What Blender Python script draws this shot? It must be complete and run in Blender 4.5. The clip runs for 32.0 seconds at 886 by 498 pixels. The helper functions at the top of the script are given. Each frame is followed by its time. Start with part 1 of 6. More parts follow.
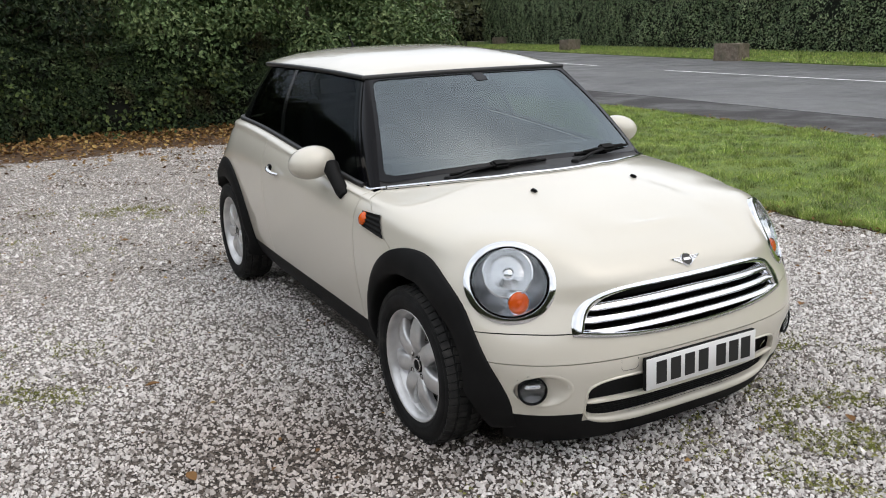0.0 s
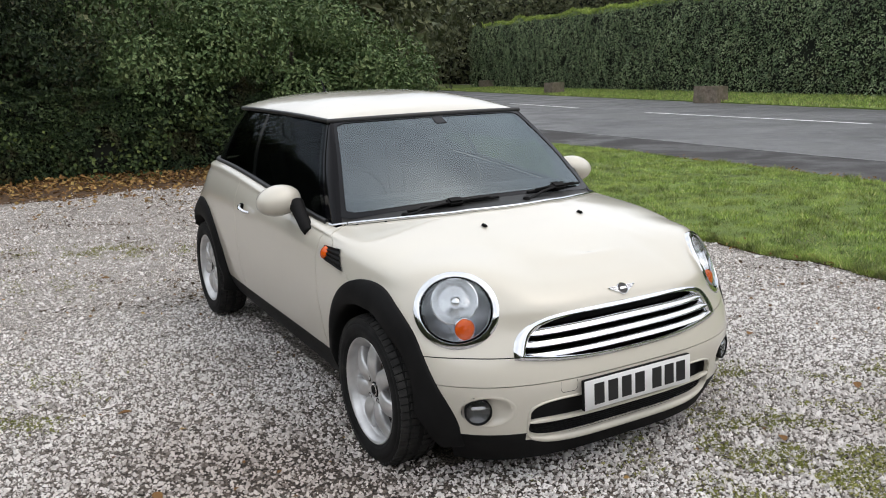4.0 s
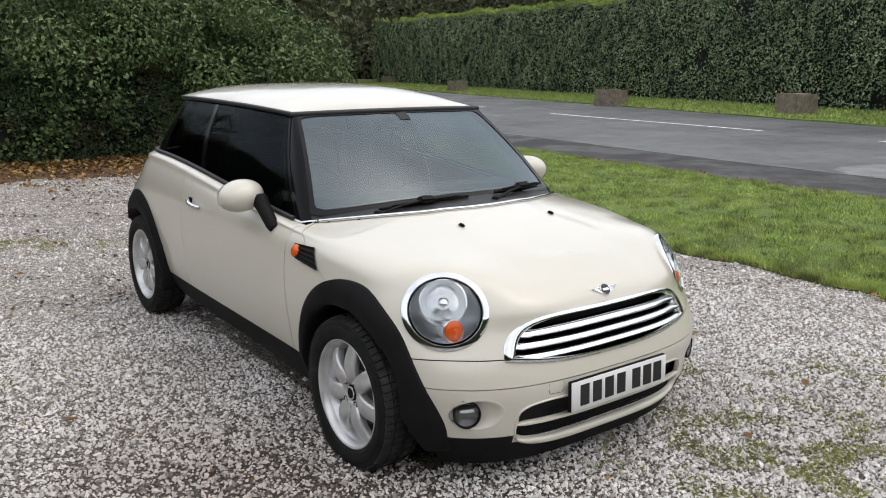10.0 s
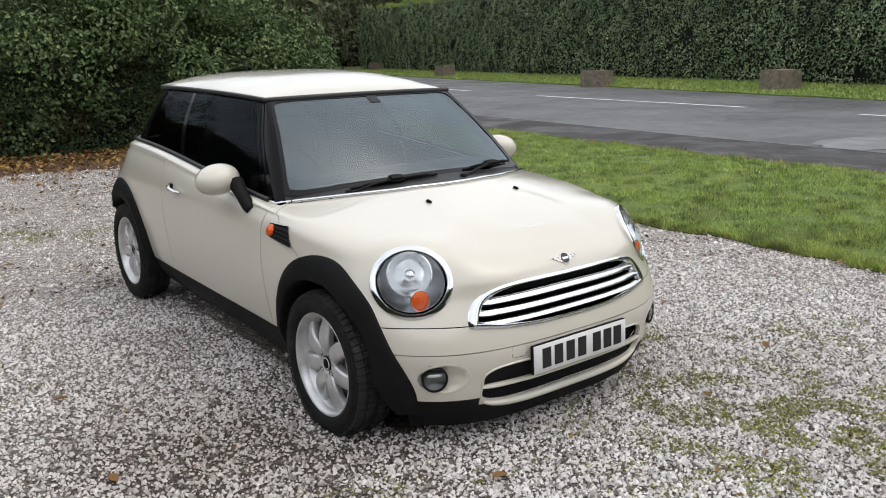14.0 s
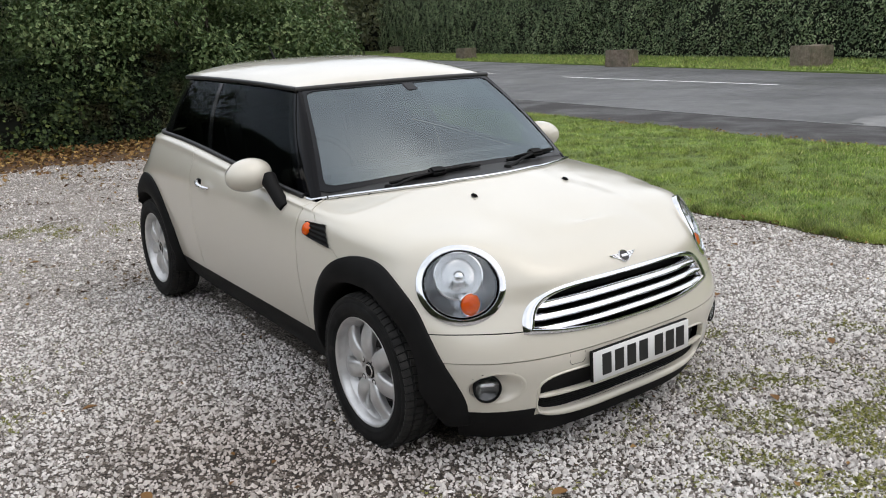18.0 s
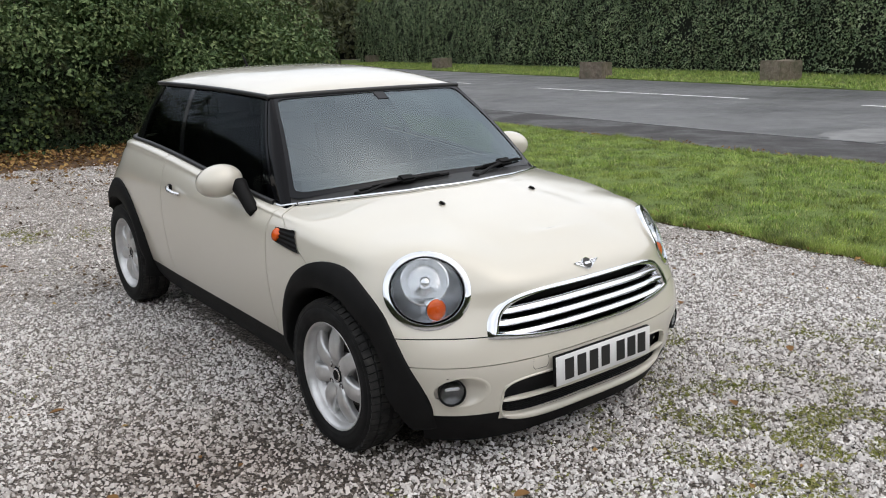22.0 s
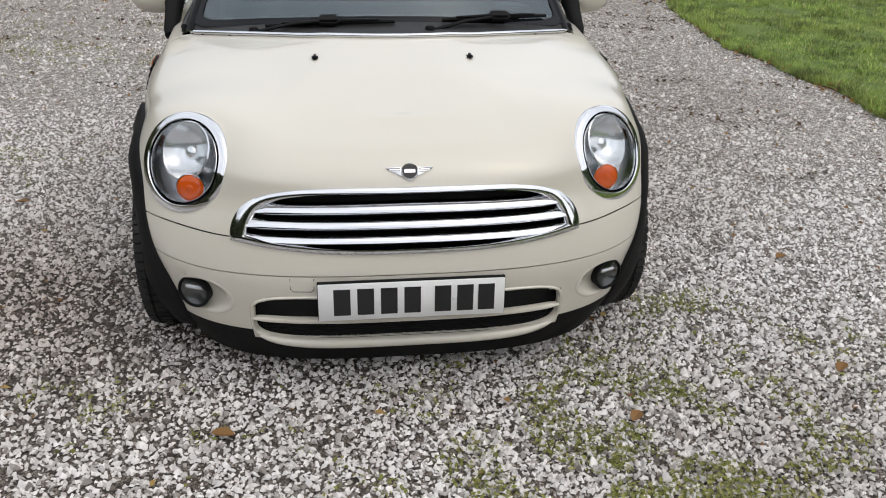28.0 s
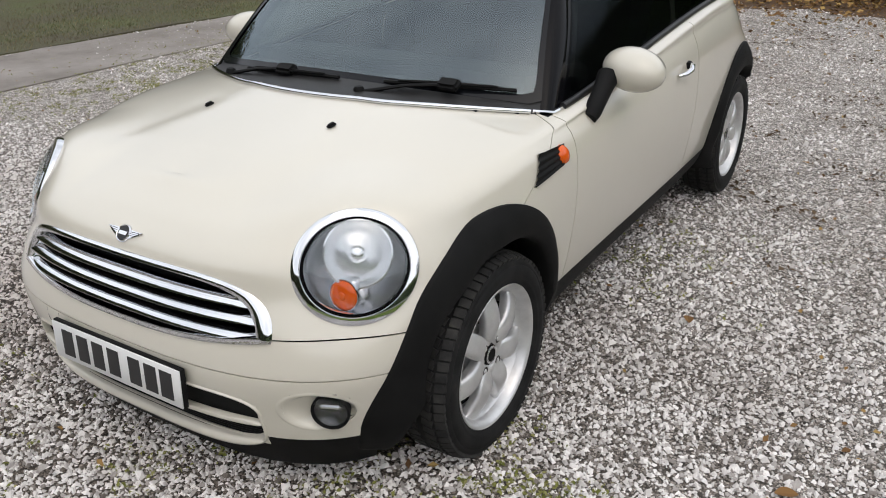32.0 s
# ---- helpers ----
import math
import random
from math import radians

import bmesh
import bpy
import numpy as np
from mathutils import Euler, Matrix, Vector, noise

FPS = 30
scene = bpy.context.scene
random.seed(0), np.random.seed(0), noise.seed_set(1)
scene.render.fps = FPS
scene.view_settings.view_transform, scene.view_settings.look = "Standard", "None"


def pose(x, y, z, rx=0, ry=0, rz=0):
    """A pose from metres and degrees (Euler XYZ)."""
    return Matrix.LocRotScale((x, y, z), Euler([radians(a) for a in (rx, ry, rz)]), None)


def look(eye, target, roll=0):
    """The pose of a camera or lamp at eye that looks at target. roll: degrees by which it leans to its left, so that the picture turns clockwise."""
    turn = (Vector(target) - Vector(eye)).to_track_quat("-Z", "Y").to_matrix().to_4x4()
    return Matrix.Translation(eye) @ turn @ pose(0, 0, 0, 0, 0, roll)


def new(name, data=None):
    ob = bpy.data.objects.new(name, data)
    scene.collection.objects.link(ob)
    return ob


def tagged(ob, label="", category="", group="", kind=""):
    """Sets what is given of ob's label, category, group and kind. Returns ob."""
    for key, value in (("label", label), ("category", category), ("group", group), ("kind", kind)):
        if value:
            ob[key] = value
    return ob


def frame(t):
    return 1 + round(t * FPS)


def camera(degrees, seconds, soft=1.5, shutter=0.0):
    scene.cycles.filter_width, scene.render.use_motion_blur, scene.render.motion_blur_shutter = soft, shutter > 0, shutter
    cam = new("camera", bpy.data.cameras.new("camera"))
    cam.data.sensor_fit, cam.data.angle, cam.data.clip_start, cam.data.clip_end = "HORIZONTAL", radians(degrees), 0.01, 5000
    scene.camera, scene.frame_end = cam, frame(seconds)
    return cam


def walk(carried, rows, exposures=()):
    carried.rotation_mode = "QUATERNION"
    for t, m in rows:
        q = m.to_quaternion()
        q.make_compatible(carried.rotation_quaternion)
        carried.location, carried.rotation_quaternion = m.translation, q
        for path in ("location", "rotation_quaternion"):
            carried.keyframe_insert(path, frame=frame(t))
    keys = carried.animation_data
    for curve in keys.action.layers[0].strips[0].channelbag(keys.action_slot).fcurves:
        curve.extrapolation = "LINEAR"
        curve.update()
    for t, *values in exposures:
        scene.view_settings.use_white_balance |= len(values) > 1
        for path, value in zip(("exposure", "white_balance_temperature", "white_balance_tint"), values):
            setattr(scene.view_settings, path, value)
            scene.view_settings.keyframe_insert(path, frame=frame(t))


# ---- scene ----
cam = camera(56.1, 32.0, 1.0)
METRES, EYE, TILT, LEAN, TURN = 9.115, 1.504, 0.0, 0.0, 0.0
ROWS = [
    (0.0, 0.0, 0.0, 0.0, -0.46, -14.99, 1.73),
    (0.5, 0.0004, -0.0065, 0.0003, -2.37, -14.6, 0.87),
    (1.0, 0.0164, -0.0203, 0.0008, -1.08, -13.59, 1.19),
    (1.5, 0.0224, -0.0272, 0.0004, 0.65, -13.17, 1.96),
    (2.0, 0.0174, -0.0235, 0.0, 1.41, -13.41, 1.88),
    (2.5, 0.0038, -0.0107, 0.0015, 0.58, -13.49, 1.87),
    (3.0, 0.002, -0.008, 0.0016, -1.06, -13.13, 1.49),
    (3.5, 0.0151, -0.0198, 0.0015, -1.49, -12.68, 1.74),
    (5.5, 0.0149, -0.0264, 0.0013, 0.32, -11.2, 2.24),
    (6.0, 0.0016, -0.0159, 0.0014, -1.8, -11.97, 1.91),
    (6.5, -0.0176, -0.0098, 0.0025, -4.2, -12.66, 1.55),
    (7.0, -0.0185, -0.0165, 0.0025, -5.32, -12.71, 0.63),
    (7.5, -0.0069, -0.0336, 0.0019, -5.48, -12.55, 0.6),
    (8.0, -0.0034, -0.0437, 0.0013, -5.17, -12.91, 1.04),
    (8.5, -0.0069, -0.0405, 0.0014, -5.19, -13.18, 1.24),
    (9.0, -0.0171, -0.0254, 0.0021, -5.81, -13.04, 0.93),
    (9.5, -0.0239, -0.0154, 0.0019, -7.14, -12.69, 0.05),
    (10.0, -0.0205, -0.0137, 0.0019, -8.06, -12.55, -0.3),
    (10.5, -0.0078, -0.016, 0.0025, -6.66, -11.75, -0.48),
    (11.0, 0.0079, -0.0245, 0.0015, -5.03, -11.49, 0.24),
    (11.5, 0.0112, -0.029, 0.0016, -3.92, -11.7, 1.28),
    (12.0, 0.005, -0.0243, 0.002, -3.62, -11.92, 1.56),
    (12.5, -0.0087, -0.0178, 0.0023, -4.42, -12.15, 1.75),
    (13.0, -0.0179, -0.0149, 0.0007, -6.6, -13.07, 1.76),
    (13.5, -0.0201, -0.0162, 0.0003, -8.69, -14.1, 1.31),
    (14.0, -0.0115, -0.0334, 0.0008, -8.82, -13.53, 1.14),
    (14.5, -0.0053, -0.0474, 0.0012, -8.27, -12.99, 1.27),
    (16.5, -0.0221, -0.0049, 0.0014, -8.01, -14.14, 0.96),
    (17.0, -0.0183, -0.0019, 0.0018, -7.32, -14.19, 0.9),
    (17.5, -0.0161, -0.0016, 0.002, -7.17, -13.92, 1.61),
    (18.0, -0.0185, -0.0065, 0.0013, -7.55, -14.63, 2.29),
    (18.5, -0.0187, -0.0135, 0.0013, -7.78, -14.66, 1.98),
    (19.0, -0.0048, -0.0237, 0.0019, -6.09, -13.01, 1.76),
    (19.5, 0.0088, -0.0355, 0.0006, -5.23, -13.03, 2.01),
    (20.0, 0.0108, -0.0383, 0.0012, -5.27, -13.3, 2.65),
    (20.5, 0.0042, -0.0315, 0.0004, -5.48, -13.78, 1.97),
    (21.0, -0.0105, -0.021, 0.0017, -6.09, -14.06, 1.12),
    (21.5, -0.0175, -0.0132, 0.0017, -7.77, -14.03, 1.38),
    (22.0, -0.0162, -0.0132, 0.0017, -9.11, -14.05, 1.43),
    (22.5, 0.002, -0.0261, 0.0029, -9.21, -13.75, 0.98),
    (23.0, 0.0198, -0.0374, 0.0032, -10.06, -14.19, 0.62),
    (23.5, 0.038, -0.0319, 0.0025, -12.39, -13.76, -0.58),
    (24.0, 0.0661, -0.02, 0.0041, -12.59, -15.12, -0.1),
    (24.5, 0.0958, -0.021, 0.0013, -6.86, -17.01, 0.61),
    (25.0, 0.1216, -0.0206, 0.0027, -0.31, -17.68, 1.52),
    (25.5, 0.1357, 0.0023, -0.0008, 3.31, -19.11, 0.2),
    (27.5, 0.1918, 0.0679, -0.0038, 19.29, -23.64, 0.17),
    (28.0, 0.1846, 0.0912, -0.0034, 21.09, -25.41, -1.33),
    (28.5, 0.196, 0.0938, -0.0027, 24.79, -25.26, -1.35),
    (29.0, 0.221, 0.0926, -0.0017, 28.11, -22.53, 0.09),
    (29.5, 0.2364, 0.101, 0.0006, 28.47, -20.33, 2.49),
    (30.0, 0.2477, 0.1391, 0.0003, 29.35, -20.42, 2.42),
    (30.5, 0.2717, 0.1749, 0.0011, 34.29, -21.23, 2.64),
    (31.0, 0.3012, 0.2101, 0.002, 45.25, -22.89, 3.74),
    (31.5, 0.3159, 0.2494, -0.0, 52.66, -25.23, 2.86),
    (32.0, 0.3297, 0.2812, 0.0032, 61.08, -24.15, 0.67),
]
walk(cam, [(t, pose(0, 0, EYE, TILT, LEAN, TURN) @ pose(METRES * x, METRES * y, METRES * z, 90 + pitch, roll, yaw)) for t, x, y, z, yaw, pitch, roll in ROWS], [(0, 0.03), (6, 0.03), (13, 0.01), (21, 0.0), (25, -0.05), (28, -0.15), (30, -0.06), (32, -0.10)])

# ---- sky and sun: an overcast day, soft light from above ----
from mathutils.bvhtree import BVHTree

world = bpy.data.worlds.new("sky")
scene.world = world
world.use_nodes = True
wn = world.node_tree.nodes
sky = wn.new("ShaderNodeTexSky")
sky.sky_type = "NISHITA"
sky.sun_disc = False
sky.sun_elevation = radians(60)
sky.sun_rotation = radians(105)
sky.air_density, sky.dust_density, sky.ozone_density = 0.7, 6.0, 0.6
cloud = wn.new("ShaderNodeMix")  # cloud over the whole sky, a little thicker here and there
cloud.data_type = "RGBA"
cloud.inputs[0].default_value = 0.72
sky_way = wn.new("ShaderNodeTexCoord")
billow = wn.new("ShaderNodeTexNoise")
billow.inputs["Scale"].default_value, billow.inputs["Detail"].default_value = 2.6, 5
world.node_tree.links.new(sky_way.outputs["Generated"], billow.inputs["Vector"])
shade = wn.new("ShaderNodeValToRGB")
for stop, place, tone in zip(shade.color_ramp.elements, (0.36, 0.62), ((0.66, 0.68, 0.71, 1), (1.0, 1.0, 1.0, 1))):
    stop.position, stop.color = place, tone
world.node_tree.links.new(billow.outputs["Fac"], shade.inputs["Fac"])
layer = wn.new("ShaderNodeMix")
layer.data_type, layer.blend_type = "RGBA", "MULTIPLY"
layer.inputs[0].default_value = 1.0
layer.inputs[7].default_value = (8.9, 9.2, 9.65, 1)
world.node_tree.links.new(shade.outputs[0], layer.inputs[6])
world.node_tree.links.new(layer.outputs[2], cloud.inputs[7])
world.node_tree.links.new(sky.outputs[0], cloud.inputs[6])
world.node_tree.links.new(cloud.outputs[2], wn["Background"].inputs["Color"])
wn["Background"].inputs["Strength"].default_value = 0.164
sun = new("sun", bpy.data.lights.new("sun", "SUN"))
sun.data.energy, sun.data.angle, sun.data.color = 0.72, radians(160), (1.0, 0.97, 0.93)
sun.matrix_world = look((11, -2, 28), (0, 0, 0))


# ---- materials ----
def mat(name, base, rough=0.5, metal=0.0, coat=0.0, spec=0.5):
    m = bpy.data.materials.new(name)
    m.use_nodes = True
    b = m.node_tree.nodes["Principled BSDF"]
    b.inputs["Base Color"].default_value = (*base, 1)
    b.inputs["Roughness"].default_value = rough
    b.inputs["Metallic"].default_value = metal
    b.inputs["Coat Weight"].default_value = coat
    b.inputs["Coat Roughness"].default_value = 0.04
    b.inputs["Specular IOR Level"].default_value = spec
    return m


def nodes_of(m):
    return m.node_tree.nodes, m.node_tree.links, m.node_tree.nodes["Principled BSDF"]


def coords(m, scale=(1, 1, 1)):
    n, l, _ = nodes_of(m)
    tc = n.new("ShaderNodeTexCoord")
    mp = n.new("ShaderNodeMapping")
    mp.inputs["Scale"].default_value = scale
    l.new(tc.outputs["Object"], mp.inputs["Vector"])
    return mp.outputs["Vector"]


def noise_of(m, vec, scale, detail=4, rough=0.55):
    n, l, _ = nodes_of(m)
    t = n.new("ShaderNodeTexNoise")
    t.inputs["Scale"].default_value = scale
    t.inputs["Detail"].default_value = detail
    t.inputs["Roughness"].default_value = rough
    l.new(vec, t.inputs["Vector"])
    return t.outputs["Fac"]


def ramp(m, fac, stops):
    n, l, _ = nodes_of(m)
    r = n.new("ShaderNodeValToRGB")
    e = r.color_ramp.elements
    while len(e) < len(stops):
        e.new(0.5)
    for el, (p, c) in zip(e, stops):
        el.position = p
        el.color = (*c, 1) if len(c) == 3 else c
    l.new(fac, r.inputs["Fac"])
    return r.outputs["Color"]


def grey(v):
    return (v, v, v)


def mix(m, fac, a, b, how="MIX"):
    n, l, _ = nodes_of(m)
    x = n.new("ShaderNodeMix")
    x.data_type, x.blend_type = "RGBA", how
    for sock, v in ((x.inputs[0], fac), (x.inputs[6], a), (x.inputs[7], b)):
        if hasattr(v, "is_linked"):
            l.new(v, sock)
        elif isinstance(v, tuple):
            sock.default_value = (*v, 1)
        else:
            sock.default_value = v
    return x.outputs[2]


def bump(m, height, strength=0.3, distance=0.01):
    n, l, b = nodes_of(m)
    k = n.new("ShaderNodeBump")
    k.inputs["Strength"].default_value = strength
    k.inputs["Distance"].default_value = distance
    l.new(height, k.inputs["Height"])
    l.new(k.outputs["Normal"], b.inputs["Normal"])


def to(m, out, socket):
    _, l, b = nodes_of(m)
    l.new(out, b.inputs[socket])


def island(m):
    n, _, _ = nodes_of(m)
    return n.new("ShaderNodeNewGeometry").outputs["Random Per Island"]


# car paint: cream white with a clear coat, faint dust towards rough patches
paint = mat("cream_paint", (0.80, 0.755, 0.64), 0.32, 0.0, 1.0)
v = coords(paint)
to(paint, mix(paint, noise_of(paint, v, 2.2, 3), (0.655, 0.618, 0.525), (0.67, 0.636, 0.548)), "Base Color")
to(paint, ramp(paint, noise_of(paint, v, 9, 5), [(0.3, grey(0.30)), (0.8, grey(0.36))]), "Roughness")
to(paint, ramp(paint, noise_of(paint, v, 26, 4), [(0.4, grey(0.04)), (0.8, grey(0.07))]), "Coat Roughness")

plastic = mat("black_plastic", (0.006, 0.006, 0.0065), 0.6, spec=0.10)
v = coords(plastic)
to(plastic, ramp(plastic, noise_of(plastic, v, 6, 5), [(0.3, grey(0.007)), (0.75, grey(0.014))]), "Base Color")
bump(plastic, noise_of(plastic, v, 420, 2), 0.15, 0.002)
gloss_black = mat("gloss_black", (0.004, 0.004, 0.005), 0.10, 0, 0.0, 0.13)
frit_black = mat("printed_black_glass", (0.008, 0.009, 0.011), 0.10, 0, 0.0, 0.22)
cowl_black = mat("faded_black_plastic", (0.02, 0.02, 0.021), 0.5, spec=0.35)
v = coords(cowl_black)
to(cowl_black, ramp(cowl_black, noise_of(cowl_black, v, 9, 5), [(0.3, grey(0.016)), (0.75, grey(0.032))]), "Base Color")
# near-black for hidden black parts and for the shade behind gaps and openings
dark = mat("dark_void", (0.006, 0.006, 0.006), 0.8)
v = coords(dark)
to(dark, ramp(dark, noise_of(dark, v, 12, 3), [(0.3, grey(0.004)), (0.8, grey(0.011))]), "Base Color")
chrome = mat("chrome", (0.72, 0.73, 0.75), 0.04, 1.0)
v = coords(chrome)
to(chrome, ramp(chrome, noise_of(chrome, v, 30, 4), [(0.4, grey(0.02)), (0.8, grey(0.09))]), "Roughness")
alloy = mat("alloy", (0.70, 0.70, 0.70), 0.34, 0.65)
v = coords(alloy)
to(alloy, ramp(alloy, noise_of(alloy, v, 14, 5), [(0.35, grey(0.58)), (0.7, grey(0.74))]), "Base Color")
to(alloy, ramp(alloy, noise_of(alloy, v, 40, 4), [(0.3, grey(0.28)), (0.8, grey(0.48))]), "Roughness")
rubber = mat("rubber", (0.012, 0.012, 0.012), 0.75, spec=0.2)
v = coords(rubber)
to(rubber, ramp(rubber, noise_of(rubber, v, 11, 6), [(0.35, grey(0.007)), (0.62, grey(0.015)), (0.85, (0.05, 0.046, 0.04))]), "Base Color")
bump(rubber, noise_of(rubber, v, 160, 3), 0.15, 0.003)
tread_rubber = mat("dusty_tread", (0.035, 0.034, 0.033), 0.8, spec=0.25)
v = coords(tread_rubber)
to(tread_rubber, ramp(tread_rubber, noise_of(tread_rubber, v, 16, 6), [(0.35, grey(0.016)), (0.6, (0.036, 0.035, 0.033)), (0.85, (0.085, 0.08, 0.072))]), "Base Color")
bump(tread_rubber, noise_of(tread_rubber, v, 210, 3), 0.3, 0.003)
seal = mat("black_rubber_seal", (0.01, 0.01, 0.01), 0.45)
steel = mat("brake_steel", (0.25, 0.24, 0.23), 0.4, 0.9)
v = coords(steel)
to(steel, ramp(steel, noise_of(steel, v, 22, 5), [(0.35, grey(0.09)), (0.75, (0.06, 0.04, 0.03))]), "Base Color")
reflector = mat("lamp_reflector", (0.78, 0.79, 0.80), 0.18, 0.9)
bump(reflector, noise_of(reflector, coords(reflector), 9, 0), 0.25, 0.03)
amber = mat("amber_lens", (0.76, 0.105, 0.004), 0.12, 0, 0.15)
nb = nodes_of(amber)[2]
nb.inputs["Subsurface Weight"].default_value = 0.0
plate_white = mat("plate_white", (0.78, 0.78, 0.77), 0.35)
plate_black = mat("plate_black", (0.012, 0.012, 0.013), 0.4)
trim_grey = mat("dash_grey", (0.022, 0.023, 0.026), 0.7)
v = coords(trim_grey)
bump(trim_grey, noise_of(trim_grey, v, 260, 2), 0.2, 0.002)
cloth = mat("seat_cloth", (0.02, 0.02, 0.023), 0.9)
v = coords(cloth)
bump(cloth, noise_of(cloth, v, 320, 2), 0.3, 0.002)


def glass_mat(name, tint, face=0.04, rough=0.0, sheen=(0.9, 0.97, 1.0), graze=1.0):
    m = bpy.data.materials.new(name)
    m.use_nodes = True
    n, l = m.node_tree.nodes, m.node_tree.links
    out = n["Material Output"]
    n.remove(n["Principled BSDF"])
    tr, gl, mx, lw, pw, ma = (n.new(k) for k in ("ShaderNodeBsdfTransparent", "ShaderNodeBsdfGlossy", "ShaderNodeMixShader", "ShaderNodeLayerWeight", "ShaderNodeMath", "ShaderNodeMath"))
    tr.inputs["Color"].default_value = (*tint, 1)
    gl.inputs["Roughness"].default_value = rough
    gl.inputs["Color"].default_value = (*sheen, 1)
    lw.inputs["Blend"].default_value = 0.5
    pw.operation = "POWER"
    pw.inputs[1].default_value = 5.0
    ma.operation = "MULTIPLY_ADD"
    ma.inputs[1].default_value, ma.inputs[2].default_value = graze - face, face
    l.new(lw.outputs["Facing"], pw.inputs[0])
    l.new(pw.outputs[0], ma.inputs[0])
    l.new(ma.outputs[0], mx.inputs[0])
    l.new(tr.outputs[0], mx.inputs[1])
    l.new(gl.outputs[0], mx.inputs[2])
    l.new(mx.outputs[0], out.inputs["Surface"])
    return m


screen_glass = glass_mat("screen_glass", (0.74, 0.80, 0.79), 0.14, 0.0, (0.80, 0.92, 0.98))
screen_inner = glass_mat("screen_inner_face", (0.72, 0.80, 0.79), 0.0, 0.0, (0.82, 0.93, 0.98), 0.0)
side_glass = glass_mat("side_glass", (0.32, 0.35, 0.345), 0.010, 0.0, (0.9, 0.97, 1.0), 0.2)
door_glass = glass_mat("door_glass", (0.46, 0.49, 0.485), 0.010, 0.0, (0.9, 0.97, 1.0), 0.2)
clear_glass = glass_mat("lamp_glass", (0.93, 0.94, 0.95), 0.07, 0.12)

def soil_gap_shade(m):
    """Dark soil and the shade between loose stones, put into the bed's colour; further off they are pressed in."""
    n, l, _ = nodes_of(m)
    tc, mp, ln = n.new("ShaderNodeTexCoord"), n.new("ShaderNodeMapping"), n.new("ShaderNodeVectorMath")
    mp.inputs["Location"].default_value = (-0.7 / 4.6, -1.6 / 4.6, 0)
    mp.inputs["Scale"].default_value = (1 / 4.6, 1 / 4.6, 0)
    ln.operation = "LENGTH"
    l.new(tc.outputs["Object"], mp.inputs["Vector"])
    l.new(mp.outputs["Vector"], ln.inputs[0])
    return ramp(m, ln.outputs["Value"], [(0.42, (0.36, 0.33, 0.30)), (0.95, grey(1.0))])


def dark_patch(m, low=(0.54, 0.505, 0.48)):
    """A wide darker, browner patch of gravel with a ragged edge."""
    n, l, _ = nodes_of(m)
    tc, mp, ln = n.new("ShaderNodeTexCoord"), n.new("ShaderNodeMapping"), n.new("ShaderNodeVectorMath")
    mp.inputs["Location"].default_value = (0.45 / 1.8, -2.75 / 1.8, 0)
    mp.inputs["Scale"].default_value = (1 / 1.8, 1 / 1.8, 0)
    ln.operation = "LENGTH"
    l.new(tc.outputs["Object"], mp.inputs["Vector"])
    l.new(mp.outputs["Vector"], ln.inputs[0])
    add = n.new("ShaderNodeMath")
    add.operation = "MULTIPLY_ADD"
    add.inputs[1].default_value = 0.9
    l.new(noise_of(m, tc.outputs["Object"], 1.6, 6, 0.65), add.inputs[0])
    l.new(ln.outputs["Value"], add.inputs[2])
    return ramp(m, add.outputs[0], [(0.5, low), (1.0, grey(1.0))])


# gravel ground: pale limestone chips with damp grey patches, moss patches
gravel = mat("gravel_bed", (0.35, 0.33, 0.31), 0.9)
n, l, b = nodes_of(gravel)
v = coords(gravel)
vo = n.new("ShaderNodeTexVoronoi")
vo.inputs["Scale"].default_value = 104
l.new(v, vo.inputs["Vector"])
ve = n.new("ShaderNodeTexVoronoi")
ve.feature = "DISTANCE_TO_EDGE"
ve.inputs["Scale"].default_value = 104
l.new(v, ve.inputs["Vector"])
sp = n.new("ShaderNodeSeparateColor")
l.new(vo.outputs["Color"], sp.inputs[0])
chip_col = ramp(gravel, sp.outputs[0], [(0.0, (0.12, 0.108, 0.095)), (0.28, (0.42, 0.39, 0.36)), (0.55, (0.72, 0.69, 0.66)), (1.0, (0.96, 0.93, 0.90))])
edge = ramp(gravel, ve.outputs["Distance"], [(0.02, grey(0.15)), (0.16, grey(1.0))])
chip_col = mix(gravel, 1.0, chip_col, edge, "MULTIPLY")
damp = ramp(gravel, noise_of(gravel, v, 0.55, 6, 0.62), [(0.36, (0.80, 0.785, 0.77)), (0.56, grey(1.0))])
chip_col = mix(gravel, 1.0, mix(gravel, 1.0, chip_col, soil_gap_shade(gravel), "MULTIPLY"), dark_patch(gravel), "MULTIPLY")
chip_col = mix(gravel, 1.0, chip_col, ramp(gravel, noise_of(gravel, v, 13, 8, 0.8), [(0.38, (0.62, 0.57, 0.52)), (0.52, (1.02, 0.985, 0.95)), (0.66, (1.32, 1.29, 1.26))]), "MULTIPLY")
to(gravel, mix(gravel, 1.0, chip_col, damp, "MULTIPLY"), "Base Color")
bump(gravel, vo.outputs["Distance"], 0.9, -0.010)

